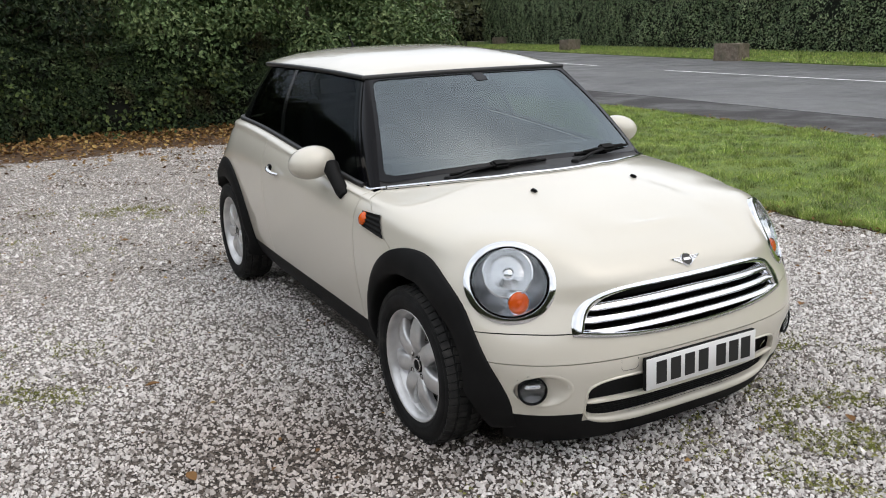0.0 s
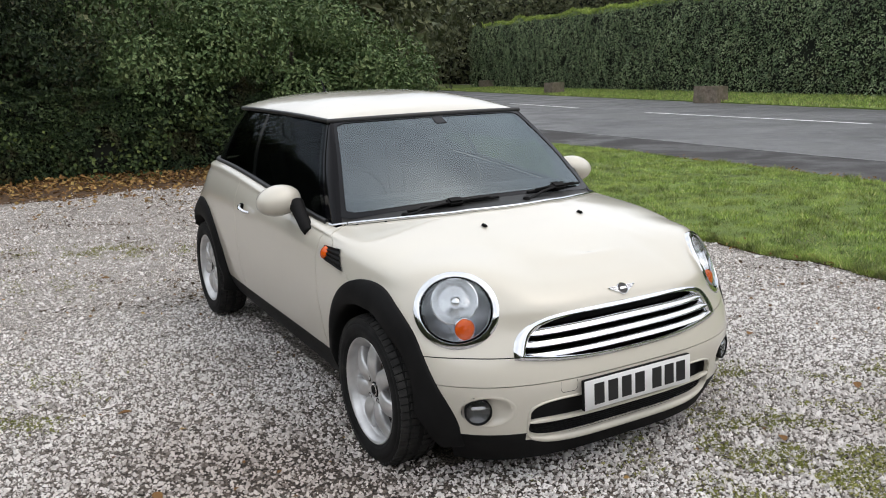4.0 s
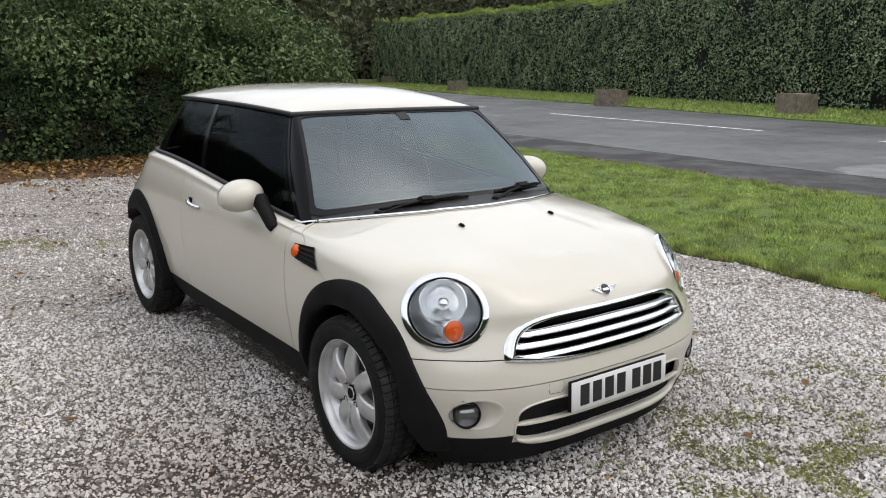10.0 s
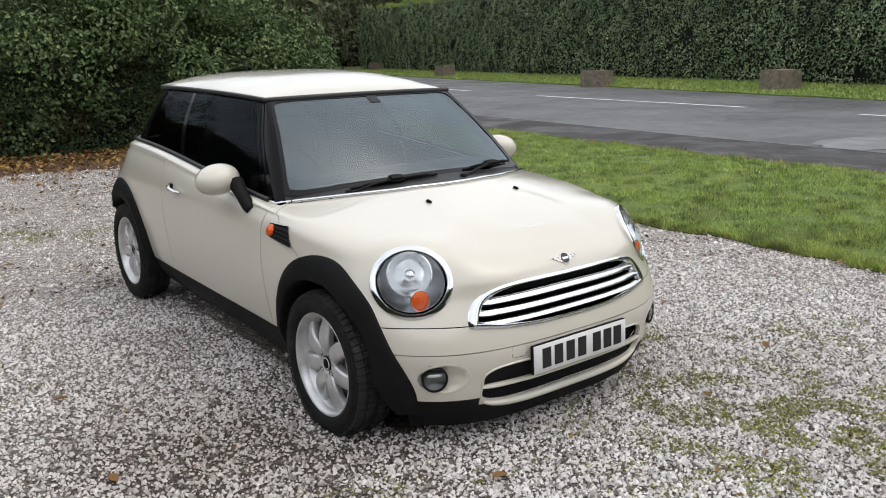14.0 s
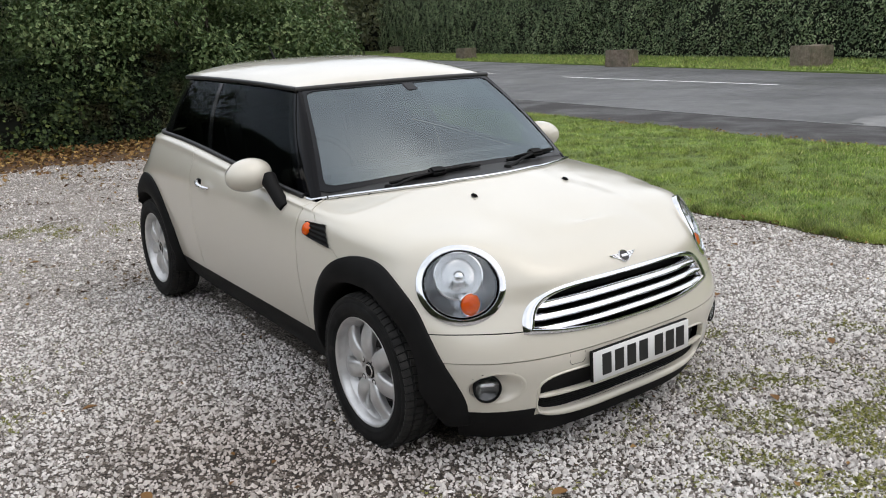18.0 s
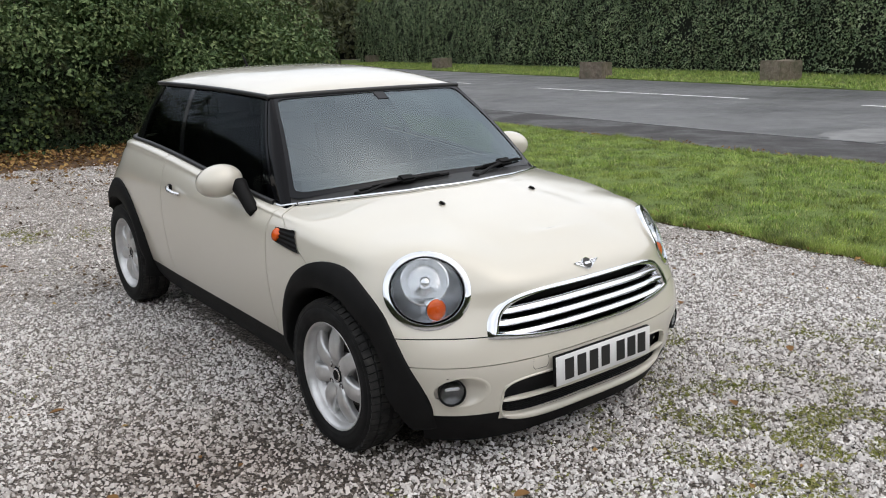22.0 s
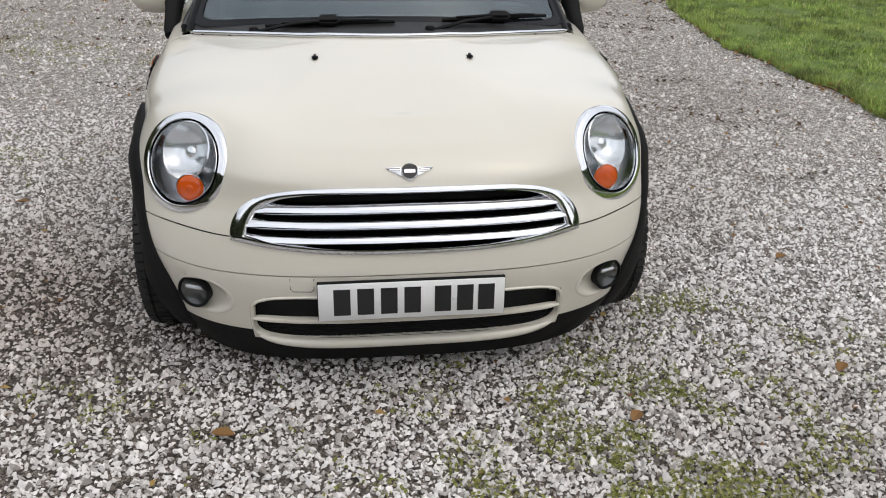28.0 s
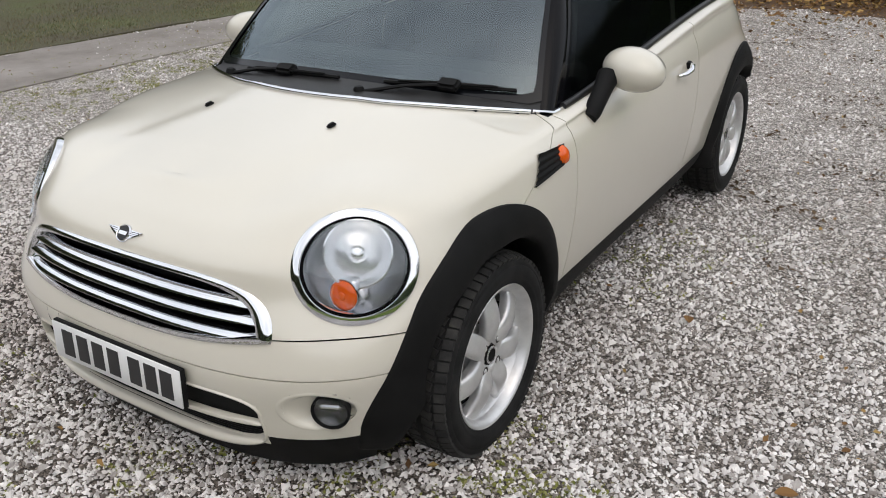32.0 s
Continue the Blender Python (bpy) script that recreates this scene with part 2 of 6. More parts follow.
stone = mat("limestone_chips", (0.42, 0.40, 0.38), 0.85)
v = coords(stone)
chips = ramp(stone, island(stone), [(0.0, (0.16, 0.135, 0.115)), (0.12, (0.37, 0.34, 0.315)), (0.32, (0.63, 0.60, 0.575)), (0.66, (0.85, 0.82, 0.795)), (1.0, (0.96, 0.932, 0.908))])
damp = ramp(stone, noise_of(stone, v, 0.55, 6, 0.62), [(0.36, (0.80, 0.785, 0.77)), (0.56, grey(1.0))])
chips = mix(stone, 1.0, mix(stone, 1.0, chips, damp, "MULTIPLY"), dark_patch(stone, (0.73, 0.69, 0.66)), "MULTIPLY")
to(stone, mix(stone, 0.25, chips, ramp(stone, noise_of(stone, v, 190, 3), [(0.3, grey(0.3)), (0.7, grey(0.7))]), "OVERLAY"), "Base Color")

tarmac = mat("tarmac", (0.12, 0.12, 0.125), 0.6)
v = coords(tarmac)
a = ramp(tarmac, noise_of(tarmac, v, 0.35, 6), [(0.35, (0.080, 0.081, 0.084)), (0.65, (0.138, 0.139, 0.142))])
a = mix(tarmac, 1.0, a, ramp(tarmac, noise_of(tarmac, v, 2.3, 7, 0.7), [(0.36, grey(0.76)), (0.62, grey(1.2))]), "MULTIPLY")
to(tarmac, mix(tarmac, 0.5, a, ramp(tarmac, noise_of(tarmac, v, 130, 2), [(0.3, grey(0.3)), (0.7, grey(0.7))]), "OVERLAY"), "Base Color")
to(tarmac, ramp(tarmac, noise_of(tarmac, v, 0.6, 5), [(0.4, grey(0.36)), (0.65, grey(0.62))]), "Roughness")
bump(tarmac, noise_of(tarmac, v, 150, 2), 0.35, 0.006)
tarmac_dark = mat("wet_dark_tarmac", (0.05, 0.047, 0.047), 0.5)
v = coords(tarmac_dark)
to(tarmac_dark, ramp(tarmac_dark, noise_of(tarmac_dark, v, 0.9, 6, 0.65), [(0.35, (0.020, 0.018, 0.018)), (0.6, (0.036, 0.033, 0.033)), (0.8, (0.085, 0.08, 0.079))]), "Base Color")
to(tarmac_dark, ramp(tarmac_dark, noise_of(tarmac_dark, v, 0.8, 5), [(0.42, grey(0.40)), (0.58, grey(0.78))]), "Roughness")
bump(tarmac_dark, noise_of(tarmac_dark, v, 120, 2), 0.35, 0.006)
path_mat = mat("worn_path", (0.20, 0.19, 0.185), 0.9)
v = coords(path_mat)
to(path_mat, ramp(path_mat, noise_of(path_mat, v, 1.6, 7, 0.65), [(0.35, (0.185, 0.165, 0.147)), (0.7, (0.30, 0.272, 0.246))]), "Base Color")
bump(path_mat, noise_of(path_mat, v, 140, 3), 0.4, 0.006)
line_white = mat("road_paint", (0.62, 0.62, 0.61), 0.7)
v = coords(line_white)
to(line_white, ramp(line_white, noise_of(line_white, v, 5, 6, 0.7), [(0.3, grey(0.42)), (0.5, grey(0.82))]), "Base Color")
# pale base stands for sky reflected in the puddle; serves the road edge too
puddle = mat("pale_edge_and_sky_sheen", (0.30, 0.30, 0.30), 0.5)
v = coords(puddle)
to(puddle, ramp(puddle, noise_of(puddle, v, 2.2, 6), [(0.35, grey(0.13)), (0.7, grey(0.27))]), "Base Color")

turf = mat("turf", (0.06, 0.10, 0.02), 0.9)
v = coords(turf)
to(turf, ramp(turf, noise_of(turf, v, 1.3, 7, 0.65), [(0.3, (0.085, 0.105, 0.03)), (0.5, (0.125, 0.185, 0.036)), (0.72, (0.19, 0.245, 0.058))]), "Base Color")
bump(turf, noise_of(turf, v, 45, 5), 0.8, 0.03)
blade = mat("grass_blade", (0.10, 0.17, 0.03), 0.6)
v = coords(blade)
a = ramp(blade, island(blade), [(0.0, (0.13, 0.22, 0.04)), (0.45, (0.29, 0.425, 0.085)), (0.82, (0.45, 0.57, 0.145)), (1.0, (0.66, 0.60, 0.31))])
a = mix(blade, ramp(blade, noise_of(blade, v, 0.9, 5), [(0.42, grey(0)), (0.68, grey(0.65))]), a, (0.36, 0.41, 0.09))
a = mix(blade, 1.0, a, ramp(blade, noise_of(blade, v, 4.5, 5, 0.7), [(0.38, grey(0.36)), (0.58, grey(1.15))]), "MULTIPLY")
to(blade, a, "Base Color")

blade_dry = mat("dry_grass_blade", (0.14, 0.15, 0.05), 0.8)
v = coords(blade_dry)
a = ramp(blade_dry, island(blade_dry), [(0.0, (0.07, 0.085, 0.03)), (0.5, (0.14, 0.15, 0.055)), (0.8, (0.21, 0.185, 0.09)), (1.0, (0.30, 0.25, 0.15))])
to(blade_dry, mix(blade_dry, ramp(blade_dry, noise_of(blade_dry, v, 1.3, 5), [(0.42, grey(0)), (0.62, grey(0.8))]), a, (0.15, 0.115, 0.075)), "Base Color")


def leaf_mat(name, stops, rough=0.45, autumn=(0.07, 0.05, 0.025)):
    m = mat(name, stops[1], rough + 0.1, spec=0.22)
    vv = coords(m)
    c = ramp(m, island(m), [(i / (len(stops) - 1), s) for i, s in enumerate(stops)])
    c = mix(m, ramp(m, noise_of(m, vv, 0.8, 4), [(0.42, grey(0)), (0.65, grey(0.6))]), c, stops[0])
    c = mix(m, ramp(m, noise_of(m, vv, 2.6, 3), [(0.55, grey(0)), (0.72, grey(0.6))]), c, autumn)
    to(m, c, "Base Color")
    return m


leaf_hedge = leaf_mat("hedge_leaf", [(0.080, 0.12, 0.066), (0.165, 0.24, 0.12), (0.29, 0.37, 0.195), (0.48, 0.54, 0.33)])
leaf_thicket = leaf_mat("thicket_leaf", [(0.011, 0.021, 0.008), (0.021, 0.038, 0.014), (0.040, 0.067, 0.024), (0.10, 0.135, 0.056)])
leaf_light = leaf_mat("light_leaf", [(0.048, 0.082, 0.032), (0.088, 0.14, 0.052), (0.14, 0.205, 0.08), (0.22, 0.275, 0.12)], 0.45, (0.13, 0.15, 0.06))
# paler, yellower leaves used only along the hedge's top
leaf_top = leaf_mat("hedge_top_leaf", [(0.16, 0.23, 0.04), (0.26, 0.36, 0.07), (0.36, 0.46, 0.10), (0.45, 0.52, 0.14)], 0.45, (0.20, 0.26, 0.06))
# a darker copy of the thicket leaf, for the bushes further left
leaf_darker = leaf_mat("darker_thicket_leaf", [(0.008, 0.016, 0.007), (0.018, 0.033, 0.013), (0.036, 0.060, 0.024), (0.085, 0.115, 0.05)])
leaf_spray = leaf_mat("ivy_spray_leaf", [(0.018, 0.034, 0.010), (0.035, 0.06, 0.016), (0.06, 0.092, 0.024), (0.13, 0.16, 0.04)], 0.45, (0.07, 0.08, 0.02))
leaf_dark = leaf_mat("dark_conifer", [(0.055, 0.068, 0.034), (0.115, 0.13, 0.064), (0.175, 0.185, 0.09)])
leaf_fallen = leaf_mat("fallen_leaf", [(0.12, 0.065, 0.03), (0.24, 0.13, 0.05), (0.36, 0.22, 0.08), (0.50, 0.36, 0.13)], 0.8, (0.24, 0.13, 0.05))
leaf_mould = leaf_mat("leaf_mould", [(0.05, 0.035, 0.022), (0.09, 0.06, 0.038), (0.14, 0.095, 0.06), (0.22, 0.16, 0.10)], 0.85, (0.10, 0.07, 0.045))
leaf_moss = leaf_mat("moss_tuft", [(0.14, 0.15, 0.04), (0.22, 0.235, 0.06), (0.30, 0.295, 0.10), (0.40, 0.365, 0.17)], 0.9, (0.24, 0.25, 0.07))
# near-black colour stands for the shade inside hedges and woodland
core_shade = mat("hedge_inner_shade", (0.012, 0.016, 0.007), 0.95)
v = coords(core_shade)
to(core_shade, ramp(core_shade, noise_of(core_shade, v, 3, 6), [(0.3, (0.003, 0.004, 0.002)), (0.7, (0.010, 0.012, 0.006))]), "Base Color")
litter = mat("leaf_litter", (0.10, 0.06, 0.03), 0.95)
v = coords(litter)
to(litter, ramp(litter, noise_of(litter, v, 14, 6, 0.7), [(0.3, (0.045, 0.03, 0.017)), (0.55, (0.11, 0.062, 0.03)), (0.8, (0.20, 0.12, 0.05))]), "Base Color")
bump(litter, noise_of(litter, v, 40, 4), 0.8, 0.02)
bark = mat("bark", (0.05, 0.04, 0.03), 0.95)
v = coords(bark, (1, 1, 0.25))
to(bark, ramp(bark, noise_of(bark, v, 18, 6), [(0.3, (0.028, 0.022, 0.017)), (0.7, (0.08, 0.066, 0.05))]), "Base Color")
bump(bark, noise_of(bark, v, 22, 5), 0.7, 0.02)
block_stone = mat("weathered_block", (0.20, 0.165, 0.13), 0.95)
v = coords(block_stone)
to(block_stone, mix(block_stone, ramp(block_stone, noise_of(block_stone, v, 3, 6), [(0.45, grey(0)), (0.7, grey(0.7))]), ramp(block_stone, noise_of(block_stone, v, 9, 6, 0.7), [(0.3, (0.12, 0.094, 0.074)), (0.7, (0.32, 0.265, 0.205))]), (0.11, 0.115, 0.07)), "Base Color")
bump(block_stone, noise_of(block_stone, v, 14, 6), 0.7, 0.03)

verge_rough = mat("mossy_soil", (0.10, 0.10, 0.05), 0.95)
v = coords(verge_rough)
to(verge_rough, ramp(verge_rough, noise_of(verge_rough, v, 1.1, 7, 0.7), [(0.3, (0.075, 0.062, 0.043)), (0.5, (0.085, 0.082, 0.042)), (0.7, (0.085, 0.10, 0.032))]), "Base Color")
bump(verge_rough, noise_of(verge_rough, v, 60, 4), 0.7, 0.02)


# ---- building tools ----
def part(name, bm, material, parent=None, label="", smooth=True):
    """Links a bmesh as one mesh object, under a thing or a part when one is given."""
    me = bpy.data.meshes.new(name)
    bm.to_mesh(me)
    bm.free()
    me.materials.append(material)
    me.polygons.foreach_set("use_smooth", [smooth] * len(me.polygons))
    if smooth:
        me.set_sharp_from_angle(angle=radians(48))
    ob = new(name, me)
    if parent is not None:
        ob.parent = parent
    if label:
        tagged(ob, label)
    return ob


def empty(name, m=None):
    ob = new(name)
    ob.empty_display_size = 0.1
    if m is not None:
        ob.matrix_basis = m
    return ob


def arrays(name, verts, faces, material, parent=None, smooth=False):
    """A mesh object from arrays of corners and of faces with equal numbers of corners."""
    me = bpy.data.meshes.new(name)
    k = faces.shape[1]
    me.vertices.add(len(verts))
    me.vertices.foreach_set("co", np.ascontiguousarray(verts, np.float32).ravel())
    me.loops.add(faces.size)
    me.loops.foreach_set("vertex_index", np.ascontiguousarray(faces, np.int32).ravel())
    me.polygons.add(len(faces))
    me.polygons.foreach_set("loop_start", np.arange(0, faces.size, k, dtype=np.int32))
    me.update(calc_edges=True)
    me.materials.append(material)
    me.polygons.foreach_set("use_smooth", [smooth] * len(faces))
    ob = new(name, me)
    if parent is not None:
        ob.parent = parent
    return ob


def curve_of(knots):
    """A smooth curve through (x, value) knots, flat beyond its ends."""
    xs, ys = np.array(knots, float).T
    slope = np.gradient(ys, xs)

    def f(x):
        x = np.clip(x, xs[0], xs[-1])
        i = np.clip(np.searchsorted(xs, x) - 1, 0, len(xs) - 2)
        h = xs[i + 1] - xs[i]
        t = (x - xs[i]) / h
        return (2 * t**3 - 3 * t**2 + 1) * ys[i] + (t**3 - 2 * t**2 + t) * h * slope[i] + (3 * t**2 - 2 * t**3) * ys[i + 1] + (t**3 - t**2) * h * slope[i + 1]

    return f


def grid_mesh(points, close_u=False, close_v=False):
    """A bmesh from a grid of points [u][v]."""
    bm = bmesh.new()
    vs = [[bm.verts.new(p) for p in row] for row in points]
    nu, nv = len(vs), len(vs[0])
    for i in range(nu if close_u else nu - 1):
        for j in range(nv if close_v else nv - 1):
            q = [vs[i][j], vs[(i + 1) % nu][j], vs[(i + 1) % nu][(j + 1) % nv], vs[i][(j + 1) % nv]]
            if len(set(q)) == 4:
                bm.faces.new(q)
    return bm


def tidy(bm, dist=1e-5):
    bmesh.ops.remove_doubles(bm, verts=bm.verts, dist=dist)
    bmesh.ops.recalc_face_normals(bm, faces=bm.faces)
    return bm


def box(bm, size, m=None, bevel=0.0, segments=2):
    """A bevelled box, added to bm."""
    made = bmesh.ops.create_cube(bm, size=1.0)["verts"]
    bmesh.ops.scale(bm, vec=size, verts=made)
    if bevel:
        edges = list({e for w in made for e in w.link_edges})
        made = list({w for f in bmesh.ops.bevel(bm, geom=edges, offset=bevel, segments=segments, affect="EDGES")["faces"] for w in f.verts} | {w for w in made if w.is_valid})
    if m is not None:
        bmesh.ops.transform(bm, matrix=m, verts=made)
    return bm


def boxed(size, m=None, bevel=0.0, segments=2):
    return box(bmesh.new(), size, m, bevel, segments)


def tube(points, radius, sides=8, closed=False, flat=1.0, up=(0, 0, 1)):
    """A tube along points; radius a number or one for each point; flat squeezes it along up."""
    pts = [Vector(p) for p in points]
    n = len(pts)
    rs = radius if hasattr(radius, "__len__") else [radius] * n
    rows = []
    for i, p in enumerate(pts):
        a = pts[(i - 1) % n] if closed or i else pts[0]
        c = pts[(i + 1) % n] if closed or i < n - 1 else pts[-1]
        d = (c - a).normalized()
        side = d.cross(Vector(up))
        if side.length < 1e-4:
            side = d.cross(Vector((0, 1, 0)))
        side.normalize()
        top = side.cross(d).normalized()
        rows.append([p + side * rs[i] * math.cos(w) + top * rs[i] * flat * math.sin(w) for w in [2 * math.pi * k / sides for k in range(sides)]])
    bm = grid_mesh(rows, close_u=closed, close_v=True)
    if not closed:
        bm.verts.ensure_lookup_table()
        bm.faces.new([bm.verts[k] for k in range(sides)])
        bm.faces.new([bm.verts[(n - 1) * sides + k] for k in range(sides)])
    return tidy(bm)


def lathe(profile, sides=48, m=None):
    """Turns (radius, along) round the x axis."""
    rows = [[Vector((a, r * math.cos(w), r * math.sin(w))) for w in [2 * math.pi * k / sides for k in range(sides)]] for r, a in profile]
    bm = tidy(grid_mesh(rows, close_v=True))
    if m is not None:
        bm.transform(m)
    return bm


def leaves(name, where, facing, size, material, rng, parent=None, spread=0.9, slim=0.55):
    """Many folded leaves: one four-cornered blade at each place, turned roughly to its facing."""
    k = len(where)
    nrm = facing + rng.normal(0, spread, (k, 3))
    nrm /= np.linalg.norm(nrm, axis=1)[:, None]
    ref = rng.normal(0, 1, (k, 3)) + np.array([0, 0, -0.6])
    along = ref - (ref * nrm).sum(1)[:, None] * nrm
    along /= np.linalg.norm(along, axis=1)[:, None] + 1e-9
    across = np.cross(nrm, along)
    s = (size * rng.uniform(0.6, 1.4, k))[:, None]
    mid = where + along * s * 0.45
    verts = np.stack([where, mid + across * s * slim * 0.5 + nrm * s * 0.12, where + along * s, mid - across * s * slim * 0.5 + nrm * s * 0.12], 1).reshape(-1, 3)
    base = np.arange(k)[:, None] * 4
    faces = np.concatenate([base + [0, 1, 2], base + [0, 2, 3]], 0)
    return arrays(name, verts, faces, material, parent)


# ---- the ground, road, verges ----
rng = np.random.default_rng(7)
ROAD = Vector((0.42, -0.9075, 0))  # the way the road runs
road_near = curve_of([(-60, 40.0), (8.76, 6.0), (11.6, 4.65), (15.0, 3.05), (22.7, -0.35), (90, -31)])
road_join = curve_of([(-60, 41.5), (10.63, 7.25), (12.92, 6.12), (16.15, 4.72), (22.7, 1.7), (90, -29)])
road_line = curve_of([(-60, 46.0), (14.3, 11.6), (18.4, 10.05), (25.6, 6.9), (30.2, 5.35), (39, 2.45), (90, -17)])
road_far = curve_of([(-60, 50.0), (20.4, 13.75), (28.2, 11.3), (41, 7.3), (71, -1.5), (90, -7.5)])
hedge_back = curve_of([(-60, 54.0), (20.0, 20.6), (28.6, 17.8), (44, 12.8), (67, 5.6), (90, -2)])
hedge_far = lambda y: road_far(y) + 0.64 * (hedge_back(y) - road_far(y))
grass_edge = curve_of([(-40, 16.0), (0.0, 4.9), (4.28, 3.66), (4.9, 3.46), (5.6, 3.16), (6.55, 2.66), (7.4, 2.17), (8.6, 1.45), (10.0, 0.92), (12.1, 0.25), (14.5, -0.85), (15.5, -1.2)])


def strip(name, left, right, ys, z, material, label, thick=0.05, wave=0.0, nx=2, zf=None):
    """A piece of ground between two edges that are curves over y."""
    rows = []
    for y in ys:
        a, b = float(left(y)), float(right(y))
        a += wave * noise.noise((y * 1.7, 3.1, 0)) + 0.5 * wave * noise.noise((y * 6.3, 7.7, 0))
        row = []
        for i in range(nx):
            f = i / (nx - 1)
            row.append((a + (b - a) * f, y, z if zf is None else zf(a + (b - a) * f, y, f)))
        rows.append([(row[0][0], y, -thick)] + row + [(row[-1][0], y, -thick)])
    ob = part(name, tidy(grid_mesh(rows)), material)
    return tagged(ob, label, "ground", kind="structure")


bm = bmesh.new()
bmesh.ops.create_grid(bm, x_segments=40, y_segments=40, size=600)
tagged(part("ground", bm, gravel), "pale grey gravel ground of the parking area", "gravel", kind="structure")

ys = np.r_[np.arange(-60, 0, 3), np.arange(0, 30, 0.25), np.arange(30, 90.1, 2)]
strip("road", road_join, road_far, ys, 0.012, tarmac, "grey worn tarmac road with a broken white centre line")
strip("layby", road_near, lambda y: road_join(y) + 0.004, ys, 0.008, tarmac_dark, "damp dark tarmac strip along the road edge")


def verge_z(x, y, f):
    return 0.035 + 0.05 * math.sin(math.pi * min(1, f * 1.0)) ** 0.7 + 0.025 * noise.noise((x * 0.8, y * 0.8, 1.3)) + 0.012 * noise.noise((x * 3, y * 3, 4.0))


yv = np.r_[np.arange(-40, -2, 2), np.arange(-2, 15.6, 0.12)]
strip("grass_verge", lambda y: grass_edge(y) + 0.02, lambda y: road_near(y) - 0.02, yv, 0.05, turf, "mown green grass verge between gravel and road", wave=0.14, nx=22, zf=verge_z)
strip("far_verge", lambda y: road_far(y) + 0.02, lambda y: hedge_far(y) + 2.5, np.r_[np.arange(-60, 90.1, 1.5)], 0.06, turf, "green grass verge under the tall hedge", wave=0.25, nx=10, zf=lambda x, y, f: 0.04 + 0.10 * f + 0.04 * noise.noise((x * 0.7, y * 0.7, 2)))
strip("grass_verge_beyond", lambda y: road_near(y) - 7.0, lambda y: road_near(y) - 0.02, np.arange(15.5, 90.1, 1.5), 0.05, turf, "grass verge running on beyond the thicket", wave=0.2, nx=8, zf=lambda x, y, f: 0.04 + 0.03 * noise.noise((x, y, 2)))
strip("path", curve_of([(-8, -0.9), (2.7, -6.1), (5.4, -7.4), (8.0, -8.5), (10, -9.4)]), curve_of([(-8, 0.6), (2.65, -4.45), (4.3, -5.4), (7.1, -6.75), (10, -8.1)]), np.arange(-8, 9.3, 0.3), 0.012, path_mat, "worn grey tarmac path beside the gravel", wave=0.15)
strip("rough_verge", lambda y: -24.0, curve_of([(-8, -1.0), (2.7, -6.15), (5.4, -7.45), (8.0, -8.55), (10, -9.5)]), np.arange(-8, 9.3, 0.3), 0.02, verge_rough, "thin mossy grass beyond the path", wave=0.2, nx=14, zf=lambda x, y, f: 0.015 + 0.05 * (1 - f) + 0.02 * noise.noise((x, y, 2)))

strip("verge_soil", lambda y: grass_edge(y) - 0.06, lambda y: grass_edge(y) + 0.25, np.arange(-2, 15.2, 0.12), 0.009, litter, "dark damp soil along the edge of the grass", wave=0.14)

# painted centre line: worn dashes
DASHES = ((13.0, 15.6), (18.4, 25.6), (29.6, 35.2), (39.0, 45.0), (49, 55), (59, 65))
for y0, y1 in DASHES:
    ya = np.linspace(y0, y1, 16)
    rows = [[(float(road_line(y)) - 0.09, y, 0.020), (float(road_line(y)) + 0.09, y, 0.020)] for y in ya]
    tagged(part("road_line", grid_mesh(rows), line_white), "worn white dash of the road's centre line", "road marking", "centre line dashes", "structure")

strip("road_join_edge", lambda y: road_join(y) - 0.035, lambda y: road_join(y) + 0.03, ys, 0.017, puddle, "pale worn edge where the road meets the strip", wave=0.03)

# a shallow puddle by the join, its sky reflection put into a pale colour
bm = bmesh.new()
ring = []
for a in np.linspace(0, 2 * math.pi, 48, endpoint=False):
    wob = 1 + 0.22 * noise.noise((2 * math.cos(a), 2 * math.sin(a), 5)) + 0.12 * noise.noise((6 * math.cos(a), 6 * math.sin(a), 2))
    ring.append(bm.verts.new((1.25 * math.cos(a) * wob, 0.72 * math.sin(a) * wob, 0)))
bm.faces.new(ring)
pud = part("pale_patch", bm, puddle)
pud.matrix_basis = pose(8.4, 11.05, 0.018, 0, 0, 12)
tagged(pud, "pale puddle on the damp tarmac, sky reflection put into its colour", "patch", kind="structure")


# ---- stone blocks along the far verge ----
def stone_block(x, y, size, turn, label):
    bm = boxed(size, None, 0.03, 2)
    bmesh.ops.subdivide_edges(bm, edges=bm.edges, cuts=2, use_grid_fill=True)
    for w in bm.verts:
        w.co += Vector((noise.noise(w.co * 3 + Vector((x, y, 0))), noise.noise(w.co * 3 + Vector((y, x, 4))), noise.noise(w.co * 3 + Vector((2, x, y))))) * 0.03
    ob = part("stone_block", bm, block_stone, None, "", False)
    ob.matrix_basis = pose(x, y, size[2] / 2 - 0.07, 0, 0, turn)
    tagged(ob, label, "stone block", "blocks along the verge")


stone_block(14.15, 23.92, (0.98, 0.80, 0.76), 18, "squared weathered stone block with pale top on the verge")
stone_block(10.55, 30.5, (0.80, 0.98, 0.68), 40, "weathered brown stone block sunk in the grass verge")
stone_block(7.05, 45.25, (0.80, 0.85, 0.70), 25, "far weathered stone block on the grass verge")
stone_block(4.6, 62.0, (0.85, 0.9, 0.70), 20, "small distant stone block near the hedge's end")
stone_block(17.75, 16.6, (1.2, 0.9, 0.70), 22, "squared weathered stone block on the verge")


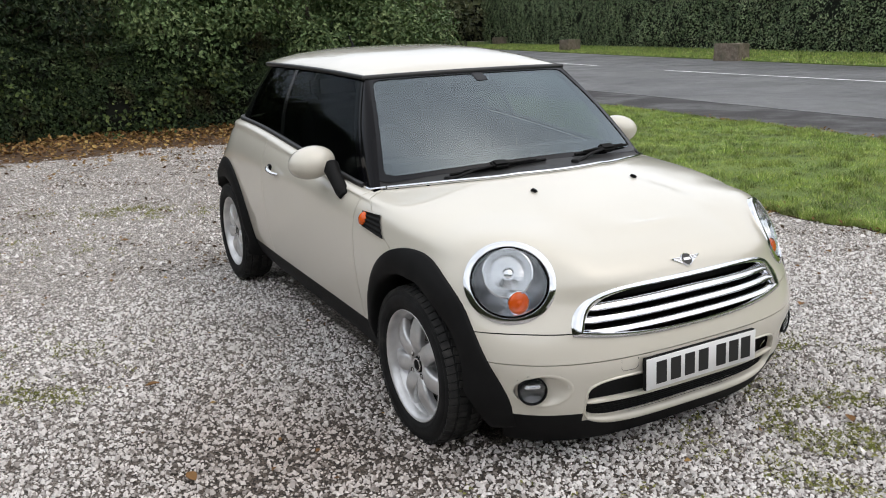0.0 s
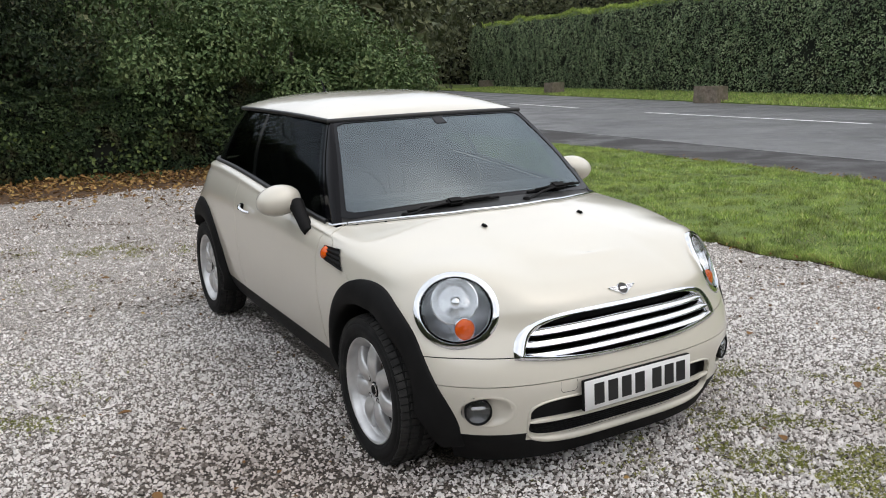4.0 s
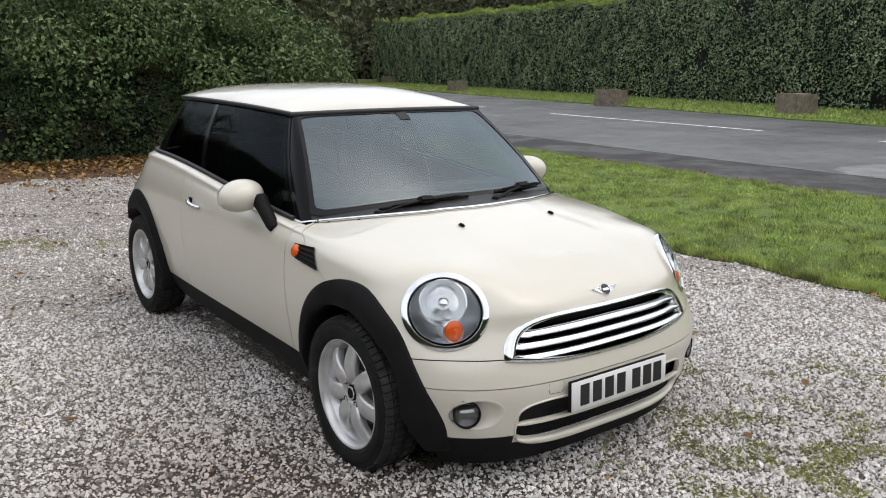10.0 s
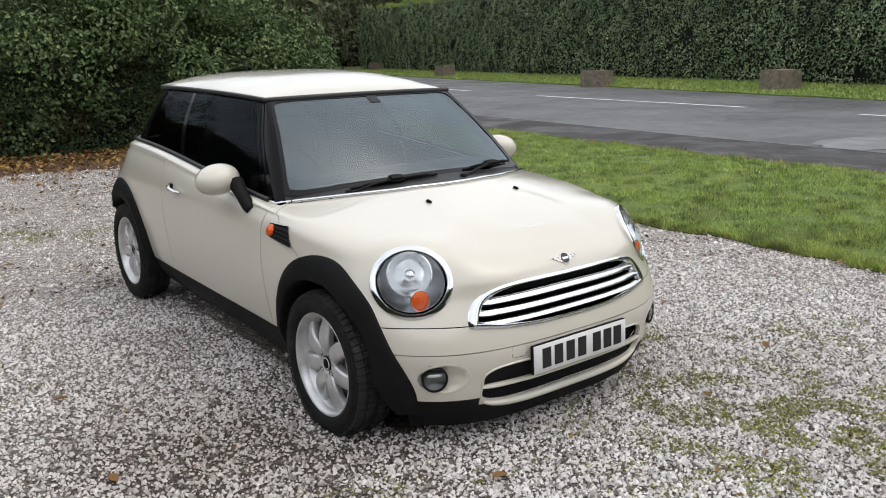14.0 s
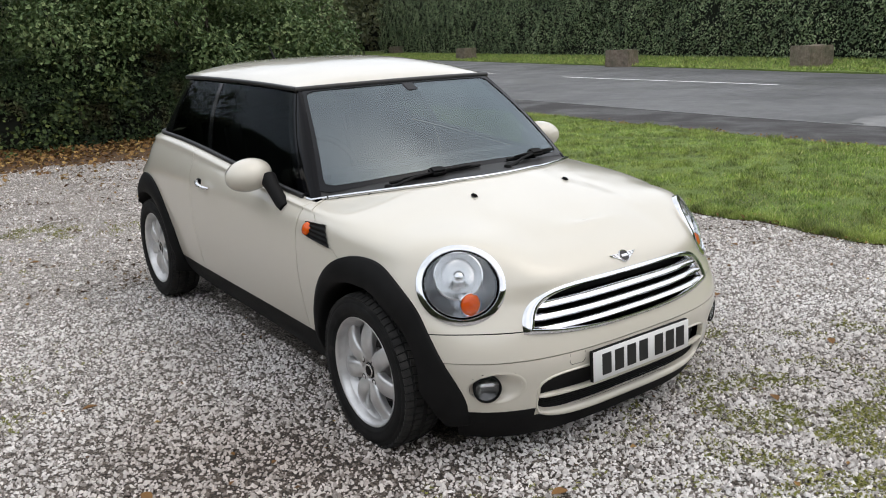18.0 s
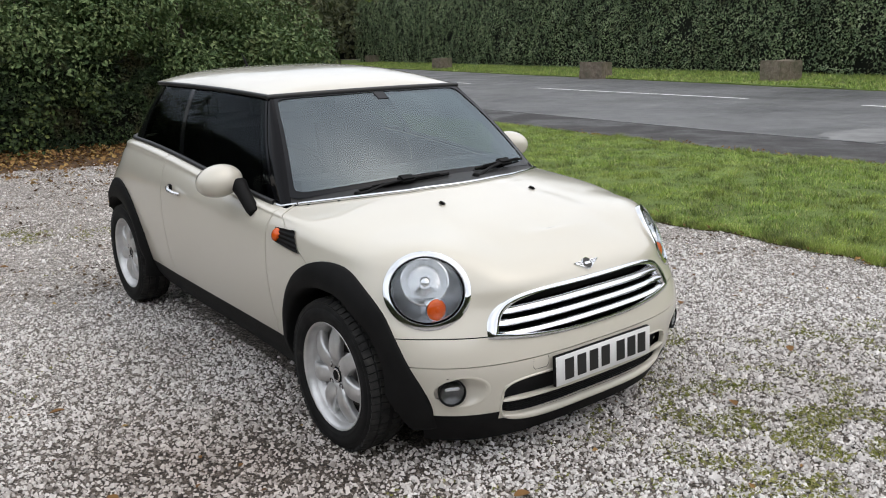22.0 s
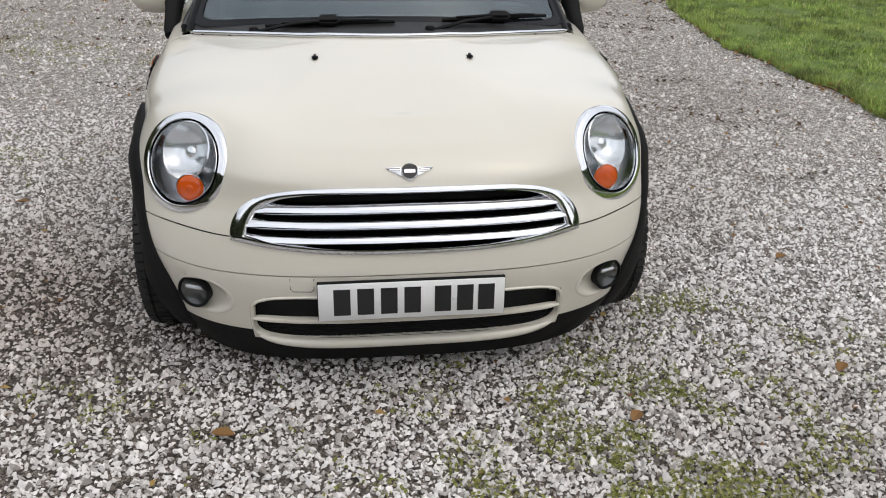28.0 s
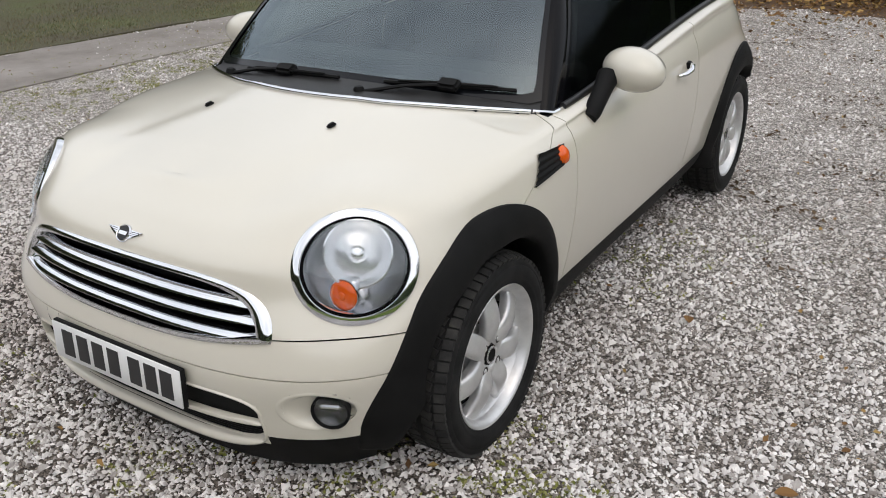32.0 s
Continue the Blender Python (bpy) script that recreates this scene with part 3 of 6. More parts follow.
# ---- hedges and woods ----
def hedge(name, line, depth, height, leaf_count, leaf_size, material, label, top_material=None, rough=0.12, flip=1, gap=0.9, full=0.75):
    """A hedge along a line of ground points: a near-black core for the shade inside, wrapped in leaves, its face to one
    side.
    """
    pts = [Vector((*p, 0)) for p in line]
    root = empty(name, Matrix.Translation(pts[0]))
    rows, faces_p, faces_n = [], [], []
    lens = np.cumsum([0] + [(pts[i + 1] - pts[i]).length for i in range(len(pts) - 1)])
    total = lens[-1]

    def at(s):
        i = min(int(np.searchsorted(lens, s, "right")) - 1, len(pts) - 2)
        d = (pts[i + 1] - pts[i]).normalized()
        return pts[i] + d * (s - lens[i]), d, Vector((d.y, -d.x, 0)) * flip

    hs = curve_of(height)
    prof = [(-0.25, 0.0), (-0.05, 0.30), (-0.12, 0.75), (-0.35, 0.95), (-depth * 0.5, 0.97), (-depth, 0.9), (-depth, 0.0)]
    for s in np.linspace(0, total, max(3, int(total / 0.8))):
        p, d, nn = at(s)
        h = float(hs(s / total))
        rows.append([p + nn * (a + rough * noise.noise((s * 0.6, z * 3, 2))) + Vector((0, 0, z * h * (1 + 0.08 * noise.noise((s * 0.5, 0, 9))))) - pts[0] for a, z in prof])
    bm = grid_mesh(rows)
    for row in (0, len(rows) - 1):
        bm.verts.ensure_lookup_table()
        bm.faces.new([bm.verts[row * len(prof) + k] for k in range(len(prof))])
    part("core", tidy(bm), core_shade, root)
    s = rng.uniform(0, total, leaf_count)
    u = rng.uniform(0, 1, leaf_count)
    top = rng.uniform(0, 1, leaf_count) < 0.22
    P, N = np.zeros((leaf_count, 3)), np.zeros((leaf_count, 3))
    luck = rng.uniform(0, 1, leaf_count)
    kept = np.ones(leaf_count, bool)
    for i in range(leaf_count):
        p, d, nn = at(s[i])
        h = float(hs(s[i] / total)) * (1 + 0.08 * noise.noise((s[i] * 0.5, 0, 9)))
        lump = rough * (1.6 * noise.noise((s[i] * 0.55, u[i] * h * 0.55, 1)) + noise.noise((s[i] * 2.1, u[i] * h * 2.1, 6)))
        if top[i]:
            q = p + nn * (0.12 - depth * u[i] ** 2.2) + Vector((0, 0, h * (1.0 + 0.015 * u[i]) + lump * 0.5))
            f = Vector((0, 0, 1)) + nn * 0.3
        else:
            z = u[i] ** 0.85
            q = p + nn * (0.12 + max(lump, -0.10) - 0.25 * max(0, z - 0.85) / 0.15) + Vector((0, 0, z * h))
            f = nn + Vector((0, 0, 0.55))
            kept[i] = luck[i] < full + 2.2 * (0.25 + noise.noise((s[i] * gap, z * h * gap, 14)))
        P[i], N[i] = q - pts[0], f
    P, N, top = P[kept], N[kept], top[kept]
    hit = top if top_material else np.zeros(len(P), bool)
    ob = leaves("foliage", P[~hit], N[~hit], leaf_size, material, rng, root)
    tagged(ob, kind="stuff")
    if hit.any():
        tagged(leaves("top_leaves", P[hit], N[hit], leaf_size, top_material, rng, root), kind="stuff")
    return tagged(root, label, "hedge")


far_pts = [(float(hedge_far(y)), y) for y in (-30, -5, 10, 20, 28.6, 36, 44, 55, 66)]
hedge("tall_hedge", far_pts, 2.2, [(0, 4.4), (0.6, 4.4), (0.85, 4.5), (1.0, 4.7)], 190000, 0.10, leaf_hedge, "tall clipped dark green hedge across the road", leaf_top, 0.16, -1, 0.9, 1.15)

T0, TD = Vector((-6.35, 12.03, 0)), Vector((0.917, 0.399, 0))
thicket_line = [tuple((T0 + TD * k).xy) for k in (-16, -10, -6, -2, 2, 5.4)]
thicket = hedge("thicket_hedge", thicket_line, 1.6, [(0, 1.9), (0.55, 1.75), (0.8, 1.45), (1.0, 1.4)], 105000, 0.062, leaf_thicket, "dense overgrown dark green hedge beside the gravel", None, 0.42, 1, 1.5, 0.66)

# lighter sprays of ivy and bramble hanging in the thicket's face
spray = []
for k, z, size, n in ((3.21, 0.91, 0.16, 120), (3.28, 0.66, 0.12, 60), (2.38, 0.66, 0.18, 90), (2.16, 0.25, 0.22, 100), (1.5, 0.30, 0.3, 90), (0.2, 0.8, 0.25, 80), (-1.2, 0.5, 0.3, 80), (-2.6, 1.0, 0.28, 80)):
    c = TD * (k + 16) + Vector((0.399, -0.917, 0)) * 0.42 + Vector((0, 0, z))
    spray.append(np.array(c) + rng.normal(0, 1, (n, 3)) * np.array([size, size * 0.4, size * 0.75]))
spray = np.concatenate(spray)
tagged(leaves("ivy_sprays", spray, np.tile([0.3, -0.8, 0.5], (len(spray), 1)), 0.062, leaf_spray, rng, thicket, 0.6, 0.8), kind="stuff")


def clump(name, centre, radii, count, size, material, label, category, trunk=0.0, seed=0, flat=0.5):
    """A bush or small tree: a tapered trunk with limbs, and a crown of leafy lobes with gaps between them."""
    r = np.random.default_rng(seed)
    c = np.array(centre, float)
    root = empty(name, Matrix.Translation((c[0], c[1], 0)))
    base = Vector((0, 0, 0))
    top = Vector((0, 0, c[2]))
    stem = part("trunk", tube([base, base.lerp(top, 0.5) + Vector((0.08, 0.05, 0)), top + Vector((0, 0, radii[2] * 0.4))], [0.06 + trunk, 0.05 + trunk * 0.7, 0.02], 7), bark, root)
    lobes = []
    for k in range(16):
        d = r.normal(0, 1, 3)
        d /= np.linalg.norm(d)
        lobes.append((d * np.array(radii) * r.uniform(0.45, 0.85), r.uniform(0.30, 0.52)))
    for d, _ in lobes[:7]:
        tip = Vector(d) + top
        part("limb", tube([top * 0.6, top * 0.75 + Vector(d) * 0.35, tip], [0.035 + trunk * 0.4, 0.025, 0.008], 5), bark, root)
    P, N = [], []
    for d, s in lobes:
        n = count // len(lobes)
        g = r.normal(0, 1, (n, 3))
        g /= np.linalg.norm(g, axis=1)[:, None]
        P.append(d + g * np.array(radii) * s * (r.uniform(0.72, 1.04, n) + r.exponential(0.06, n))[:, None])
        N.append(g + np.array([0, 0, flat]))
    P = np.concatenate(P) + np.array(top)
    N = np.concatenate(N)
    keep = P[:, 2] > 0.05
    tagged(leaves("crown", P[keep], N[keep], size, material, r, root), kind="stuff")
    return tagged(root, label, category)


for i, (k, back, z, rad, cnt, mt) in enumerate([(-12, 2.0, 3.0, (2.6, 2.0, 2.2), 7000, leaf_darker), (-8.5, 1.6, 2.8, (2.2, 1.6, 1.8), 7000, leaf_darker), (-4.9, 1.2, 2.7, (2.0, 1.4, 1.8), 9000, leaf_darker), (-2.3, 0.9, 2.55, (1.6, 1.3, 1.4), 9000, leaf_darker), (0.3, 0.9, 2.45, (1.8, 1.3, 1.35), 10000, leaf_darker), (2.6, 0.7, 2.15, (1.7, 1.2, 1.25), 11000, leaf_light), (4.8, 0.6, 1.85, (1.4, 1.2, 1.15), 10000, leaf_light), (6.2, 0.5, 1.30, (1.15, 1.0, 1.15), 8000, leaf_light), (5.9, 0.1, 0.55, (0.9, 0.7, 0.55), 4000, leaf_thicket)]):
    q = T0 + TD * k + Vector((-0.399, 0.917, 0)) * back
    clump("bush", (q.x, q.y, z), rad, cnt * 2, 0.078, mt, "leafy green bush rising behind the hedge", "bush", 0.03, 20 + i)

# the last three stand unseen at the left, added to darken side window reflections
for i, (x, y, z, rad) in enumerate([(-3.5, 24, 3.4, (4, 3.5, 2.9)), (-9, 22, 3.6, (5, 4, 3.0)), (-16, 20, 4, (5, 4, 3.5)), (-24, 15, 5, (5, 4, 4.5)), (-1.5, 36, 3.9, (4.5, 4, 3.4)), (-5, 48, 4.6, (5, 4, 4.0)), (-3, 66, 7.5, (7, 5, 7)), (1.5, 78, 8, (8, 5, 7.5)), (9, 74, 8, (7, 5, 7.5)), (14, 62, 8, (6, 5, 7)), (19, 50, 8, (6, 5, 7)), (24, 38, 8, (6, 5, 7)), (29, 27, 8, (6, 5, 7)), (34, 15, 8, (6, 5, 7)), (-27, 6, 6, (5, 5, 5.5)), (-27, -1, 6, (5, 5, 5.5)), (-24, -9, 6, (5, 5, 5.5))]):
    clump("tree", (x, y, z), rad, 11000, 0.27, leaf_dark, "dark dense tree standing round the hedges and gravel", "tree", 0.12, 60 + i)

# dark woodland closing the view behind the hedges
# its stretch behind the camera is unseen, added to darken the low light
hedge("woodland", [(-34, 20), (-20, 27), (-8, 34), (-5, 60), (-2, 84), (14, 84), (24, 60), (34, 40), (46, 10), (48, -16), (26, -26), (0, -20), (-22, -14), (-34, 4), (-34, 20)], 4.0, [(0, 10), (0.05, 8), (0.12, 6.0), (0.25, 9.5), (0.4, 10), (0.6, 9), (0.82, 9), (0.89, 10), (1, 10)], 55000, 0.55, leaf_dark, "dark woodland closing the view behind the hedges, continued unseen to darken low light", None, 1.2, 1)


# ---- the car ----
CAR = pose(0.585, 3.277, -0.006, 0.65, -0.09, 28.66)
car = empty("car", CAR)
tagged(car, "cream white three-door hatchback with black trim on gravel", "car")

# Body lines, bottom to top. Each runs round half the car: nose, front roundness, where the full width
# is reached, half width, heights along the car (nose, front axle, screen, rear wheel, tail), tail.
LINES = (
    (-0.540, 3.2, 0.05, 0.700, (0.108, 0.115, 0.150, 0.180, 0.210), 2.93),
    (-0.590, 3.2, 0.05, 0.752, (0.215, 0.225, 0.235, 0.250, 0.280), 2.99),
    (-0.613, 3.0, 0.05, 0.785, (0.300, 0.310, 0.330, 0.340, 0.370), 3.02),
    (-0.626, 3.0, 0.05, 0.808, (0.420, 0.430, 0.450, 0.470, 0.490), 3.035),
    (-0.603, 2.8, 0.05, 0.822, (0.525, 0.535, 0.570, 0.600, 0.620), 3.01),
    (-0.586, 2.45, 0.08, 0.824, (0.610, 0.630, 0.680, 0.720, 0.740), 2.97),
    (-0.553, 3.2, 0.50, 0.814, (0.690, 0.732, 0.778, 0.848, 0.862), 2.86),
    (-0.490, 2.7, 0.38, 0.783, (0.745, 0.804, 0.837, 0.936, 0.936), 2.77),
    (-0.410, 2.35, 0.75, 0.738, (0.785, 0.842, 0.866, 0.990, 0.990), 2.63),
)
spine = curve_of([(-0.45, 0.775), (-0.36, 0.803), (-0.25, 0.830), (-0.1, 0.862), (0.02, 0.884), (0.17, 0.912), (0.5, 0.95), (2.9, 1.03)])


def body_lines():
    sf = np.linspace(0, 1, 84) ** 2.3
    side = np.linspace(0.8, 2.1, 75)[1:]
    sr = 1 - np.linspace(1, 0, 50)[1:] ** 2.3
    out = []
    for yf, n, c, w, zs, yr in LINES:
        y = np.concatenate([yf + (0.8 - yf) * sf, side, 2.1 + (yr - 2.1) * sr])
        front = (1 - np.clip((c - y) / (c - yf), 0, 1) ** n) ** (1 / n)
        k = 3.8 if w > 0.79 and zs[0] < 0.65 or zs[0] < 0.4 else 2.7  # the bumper is squarer than the shoulder
        rear = (1 - np.clip((y - 2.25) / (yr - 2.25), 0, 1) ** k) ** (1 / k)
        wid = w * (1 - 0.028 * np.clip((y - 1.3) / 1.4, 0, 1) ** 2)
        z = curve_of([(yf, zs[0]), (0.0, zs[1]), (0.5, zs[2]), (2.2, zs[3]), (yr, zs[4])])(y)
        out.append(np.stack([wid * front * rear, y, z], 1))
    x8, y8, z8 = out[-1].T
    grow = np.concatenate([1 - np.linspace(0, 1, 84) ** 1.2, np.zeros(len(y8) - 84)])
    y10 = y8 + 0.07 * grow
    z10 = spine(y10)
    out.append(np.stack([x8 * 0.5, y8 + 0.045 * grow, z10 - 0.27 * (spine(y8) - z8)], 1))
    out.append(np.stack([x8 * 0, y10, z10], 1))
    mirror = out[-2] * np.array([-1, 1, 1])
    return np.array([out[0] * 2 - out[1]] + out + [mirror])


def fine(rings, sub):
    """Smooth interpolation between the body lines."""
    rows = []
    for k in range(1, len(rings) - 2):
        p0, p1, p2, p3 = rings[k - 1 : k + 3]
        for j in range(sub):
            t = j / sub
            rows.append(0.5 * (2 * p1 + (p2 - p0) * t + (2 * p0 - 5 * p1 + 4 * p2 - p3) * t * t + (3 * p1 - p0 - 3 * p2 + p3) * t**3))
    rows.append(rings[-2])
    return np.array(rows)


half = fine(body_lines(), 8)
LAMP_C = Vector((0.619, -0.3625, 0.681))
LAMP_N = Vector((math.sin(radians(36)) * math.cos(radians(25)), -math.cos(radians(36)) * math.cos(radians(25)), math.sin(radians(25))))
LAMP_U = (Vector((0, 0, 1)) - LAMP_N * LAMP_N.z).normalized()
LAMP_R = LAMP_U.cross(LAMP_N).normalized()
LAMP_U, LAMP_R = LAMP_U * math.cos(radians(12)) - LAMP_R * math.sin(radians(12)), LAMP_R * math.cos(radians(12)) + LAMP_U * math.sin(radians(12))
LAMP_A, LAMP_B = 0.149, 0.135


def swell(rows):
    """The bonnet swells round each headlamp, flush with the lamp's plane."""
    c, nn, rr, uu = (np.array(w) for w in (LAMP_C, LAMP_N, LAMP_R, LAMP_U))
    d = rows - c
    h = d @ nn
    rho = np.sqrt((d @ rr) ** 2 + (d @ uu) ** 2) / 0.33
    w = np.clip(1 - rho**2, 0, 1) ** 1.7 * np.clip((0.24 - np.abs(h)) / 0.18, 0, 1)
    return rows - nn * (h * w * 0.90)[..., None]


half = swell(half)


def power_dome(rows):
    """The bonnet's middle stands a little proud, with a soft edge that runs out towards the lamps."""
    x, y = np.abs(rows[..., 0]), rows[..., 1]
    edge = 0.275 + 0.36 * np.clip(0.05 - y, 0, 0.5)
    t = np.clip((edge - x) / 0.055, 0, 1)
    fade = np.clip((y + 0.34) / 0.14, 0, 1) * np.clip((0.42 - y) / 0.12, 0, 1) * (rows[..., 2] > 0.74)
    out = rows.copy()
    out[..., 2] += 0.0042 * t * t * (3 - 2 * t) * fade
    return out


half = power_dome(half)


def full_body():
    bm = grid_mesh([[Vector(p) for p in row] for row in half])
    other = grid_mesh([[Vector((-p[0], p[1], p[2])) for p in row] for row in half])
    me = bpy.data.meshes.new("half")
    other.to_mesh(me)
    other.free()
    bm.from_mesh(me)
    bpy.data.meshes.remove(me)
    tidy(bm, 2e-4)
    tip = [w for w in bm.verts if abs(w.co.x) < 0.13 and -0.46 < w.co.y < -0.22 and w.co.z > 0.73]
    for _ in range(10):
        bmesh.ops.smooth_vert(bm, verts=tip, factor=0.5, use_axis_x=True, use_axis_y=True, use_axis_z=True)
    return bm


skin = full_body()
TREE = BVHTree.FromBMesh(skin)


def on_front(x, z, off=0.0):
    """The body's surface as met from ahead."""
    p, nn, _, _ = TREE.ray_cast(Vector((x, -3, z)), Vector((0, 1, 0)))
    if nn.y > 0:
        nn = -nn
    return p + nn * off


def on_side(s, y, z, off=0.0):
    """The body's surface as met from the side s (-1 or 1)."""
    p, nn, _, _ = TREE.ray_cast(Vector((s * 3, y, z)), Vector((-s, 0, 0)))
    if p is None:
        return Vector((s * 0.8, y, z))
    if nn.x * s < 0:
        nn = -nn
    return p + nn * off


def on_top(x, y, off=0.0):
    p, nn, _, _ = TREE.ray_cast(Vector((x, y, 3)), Vector((0, 0, -1)))
    if nn.z < 0:
        nn = -nn
    return p + nn * off



# -- outlines of the openings --
HUB_F, HUB_R, HUB_Z = 0.006, 2.467, 0.290
x8 = lambda y: float(np.interp(y, half[64][:, 1], half[64][:, 0]))
z8 = lambda y: float(np.interp(y, half[64][:, 1], half[64][:, 2]))
cowl_y = lambda x: 0.17 + 0.28 * (abs(x) / 0.685) ** 2
ARCHES = ((-0.004, 0.305, 0.394, 0.434), (2.467, 0.300, 0.392, 0.455))


def grille_top(x):
    return 0.527 + 0.141 * max(0.0, 1 - (abs(x) / 0.490) ** 5) ** 0.5


def grille_low(x):
    return 0.496 + 0.031 * min(1, abs(x) / 0.490) ** 2.5


FOG = Vector((0.585, 0, 0.335))


def in_intake(x, z, grow=0.0):
    a, b = 0.445 + grow, 0.080 + grow
    return (abs(x) / a) ** 7 + (abs(z - 0.281) / b) ** 4 < 1


def opening(c):
    x, y, z = abs(c.x), c.y, c.z
    for cy, cz, a, b in ARCHES:
        if x > 0.45 and ((y - cy) / a) ** 2 + ((z - cz) / b) ** 2 < 0.93:
            return True
    if y < 0:
        d = Vector((x, y, z)) - LAMP_C
        if (d.dot(LAMP_R) / LAMP_A) ** 2 + (d.dot(LAMP_U) / LAMP_B) ** 2 < 0.80 and abs(d.dot(LAMP_N)) < 0.15:
            return True
        if x < 0.478 and grille_low(x) + 0.004 < z < grille_top(x) - 0.010:
            return True
        if y < -0.4 and in_intake(x, z, 0.004):
            return True
        if y < -0.3 and ((x - FOG.x) / 0.078) ** 2 + ((z - FOG.z) / 0.056) ** 2 < 1.09:
            return True
    if y > cowl_y(x) + 0.012 and x < min(0.69, x8(y) - 0.004) and z > 0.8:
        return True
    if y > 2.25 and z > z8(y) + 0.001:
        return True
    if y > 0.47 and x < x8(y) - 0.004 and z > z8(y) - 0.03:
        return True
    return False


# -- cut the skin along the shut lines --
SHUT_CO, SHUT_NO = Vector((0, 0.448, 0.868)), Vector((0, 1, -1.9)).normalized()


def slice_at(bm, co, no):
    bmesh.ops.bisect_plane(bm, geom=bm.verts[:] + bm.edges[:] + bm.faces[:], plane_co=co, plane_no=no, dist=1e-6)


for co, no, gap in ((Vector((0, 0, 0.528)), Vector((0, 0, 1)), 0.0018), (Vector((0, 0, 0.431)), Vector((0, 0, 1)), 0.0018), (Vector((0, 0.484, 0)), Vector((0, 1, 0)), 0.002), (SHUT_CO, SHUT_NO, 0.0012), (Vector((0.69, 0, 0)), Vector((1, 0, 0)), 0.0), (Vector((-0.69, 0, 0)), Vector((1, 0, 0)), 0.0), (Vector((0, 1.705, 0)), Vector((0, 1, 0)), 0.002)):
    slice_at(skin, co + no * gap, no)
    slice_at(skin, co - no * gap, no)
for z in (0.205, 0.238, 0.324):
    slice_at(skin, Vector((0, 0, z)), Vector((0, 0, 1)))


def panel_of(c):
    x, y, z = c
    side = "l" if x > 0 else "r"
    if opening(c):
        return None
    if z < (0.205 if abs(x) < 0.455 and y < -0.3 else 0.238) and y < 0.1 or z < 0.324 and 0.1 <= y:
        return "cladding"
    if y < 0:
        if z < 0.528 - 0.0016:
            if abs(z - 0.431) < 0.0017:
                return None
            return "bumper_lower" if z < 0.431 else "bumper_upper"
        if abs(z - 0.528) < 0.0017:
            return None
    rel = (c - SHUT_CO).dot(SHUT_NO)
    if y < 0.482 and (rel < -0.001 or abs(x) < 0.69 or y < 0):
        return "bonnet"
    if y < 0.482 and rel < 0.001:
        return None
    if y < 0.482:
        return "wing_" + side
    if y < 0.486:
        return None
    if y < 1.703:
        return "door_" + side
    if y < 1.707:
        return None
    return "quarter_" + side if y < 2.72 or abs(x) > 0.56 else "tailgate"


sets = {}
for f in skin.faces:
    sets.setdefault(panel_of(f.calc_center_median()), []).append(f)


def panel(faces, offset=0.0, rim=0.010):
    """The faces as a mesh of their own, with their edges turned in."""
    bm = bmesh.new()
    seen = {}
    for f in faces:
        loop = []
        for w in f.verts:
            if w not in seen:
                seen[w] = bm.verts.new(w.co - w.normal * offset)
            loop.append(seen[w])
        bm.faces.new(loop)
    bm.normal_update()
    if rim:
        normals = {w: w.normal.copy() for w in bm.verts}
        made = bmesh.ops.extrude_edge_only(bm, edges=[e for e in bm.edges if e.is_boundary])["geom"]
        for w in [g for g in made if isinstance(g, bmesh.types.BMVert)]:
            near = [e.other_vert(w) for e in w.link_edges if e.other_vert(w) in normals]
            if near:
                w.co -= normals[near[0]] * rim
    return bm


skin.normal_update()
sides = sum(1 for f in skin.faces if f.normal.dot(f.calc_center_median() - Vector((0, 1.2, 0.4))) > 0)
if sides < len(skin.faces) / 2:
    bmesh.ops.reverse_faces(skin, faces=skin.faces)
    skin.normal_update()
shell = [f for k, fs in sets.items() if k for f in fs]
# added near-black shell stands for the shade seen through the shut lines
part("gap_shade_shell", panel(shell, 0.014, 0.0), dark, car)
bumper = part("front_bumper", panel(sets["bumper_lower"]), paint, car)
part("bumper_strip", panel(sets["bumper_upper"]), paint, bumper)
bonnet = part("bonnet", panel(sets["bonnet"]), paint, car)
doors = {}
for side, s in (("r", -1), ("l", 1)):
    part("front_wing", panel(sets["wing_" + side]), paint, car)
    doors[s] = part("door", panel(sets["door_" + side]), paint, car)
    part("rear_quarter", panel(sets["quarter_" + side]), paint, car)
part("tailgate", panel(sets["tailgate"]), paint, car)
part("lower_cladding", panel(sets["cladding"]), plastic, car, "black plastic sills and skirts")
skin.free()
part("underbody", boxed((1.36, 2.9, 0.05), Matrix.Translation((0, 1.2, 0.20)), 0.02), dark, car)
part("engine_bay", boxed((0.80, 0.5, 0.30), Matrix.Translation((0, -0.16, 0.52)), 0.03), dark, car)


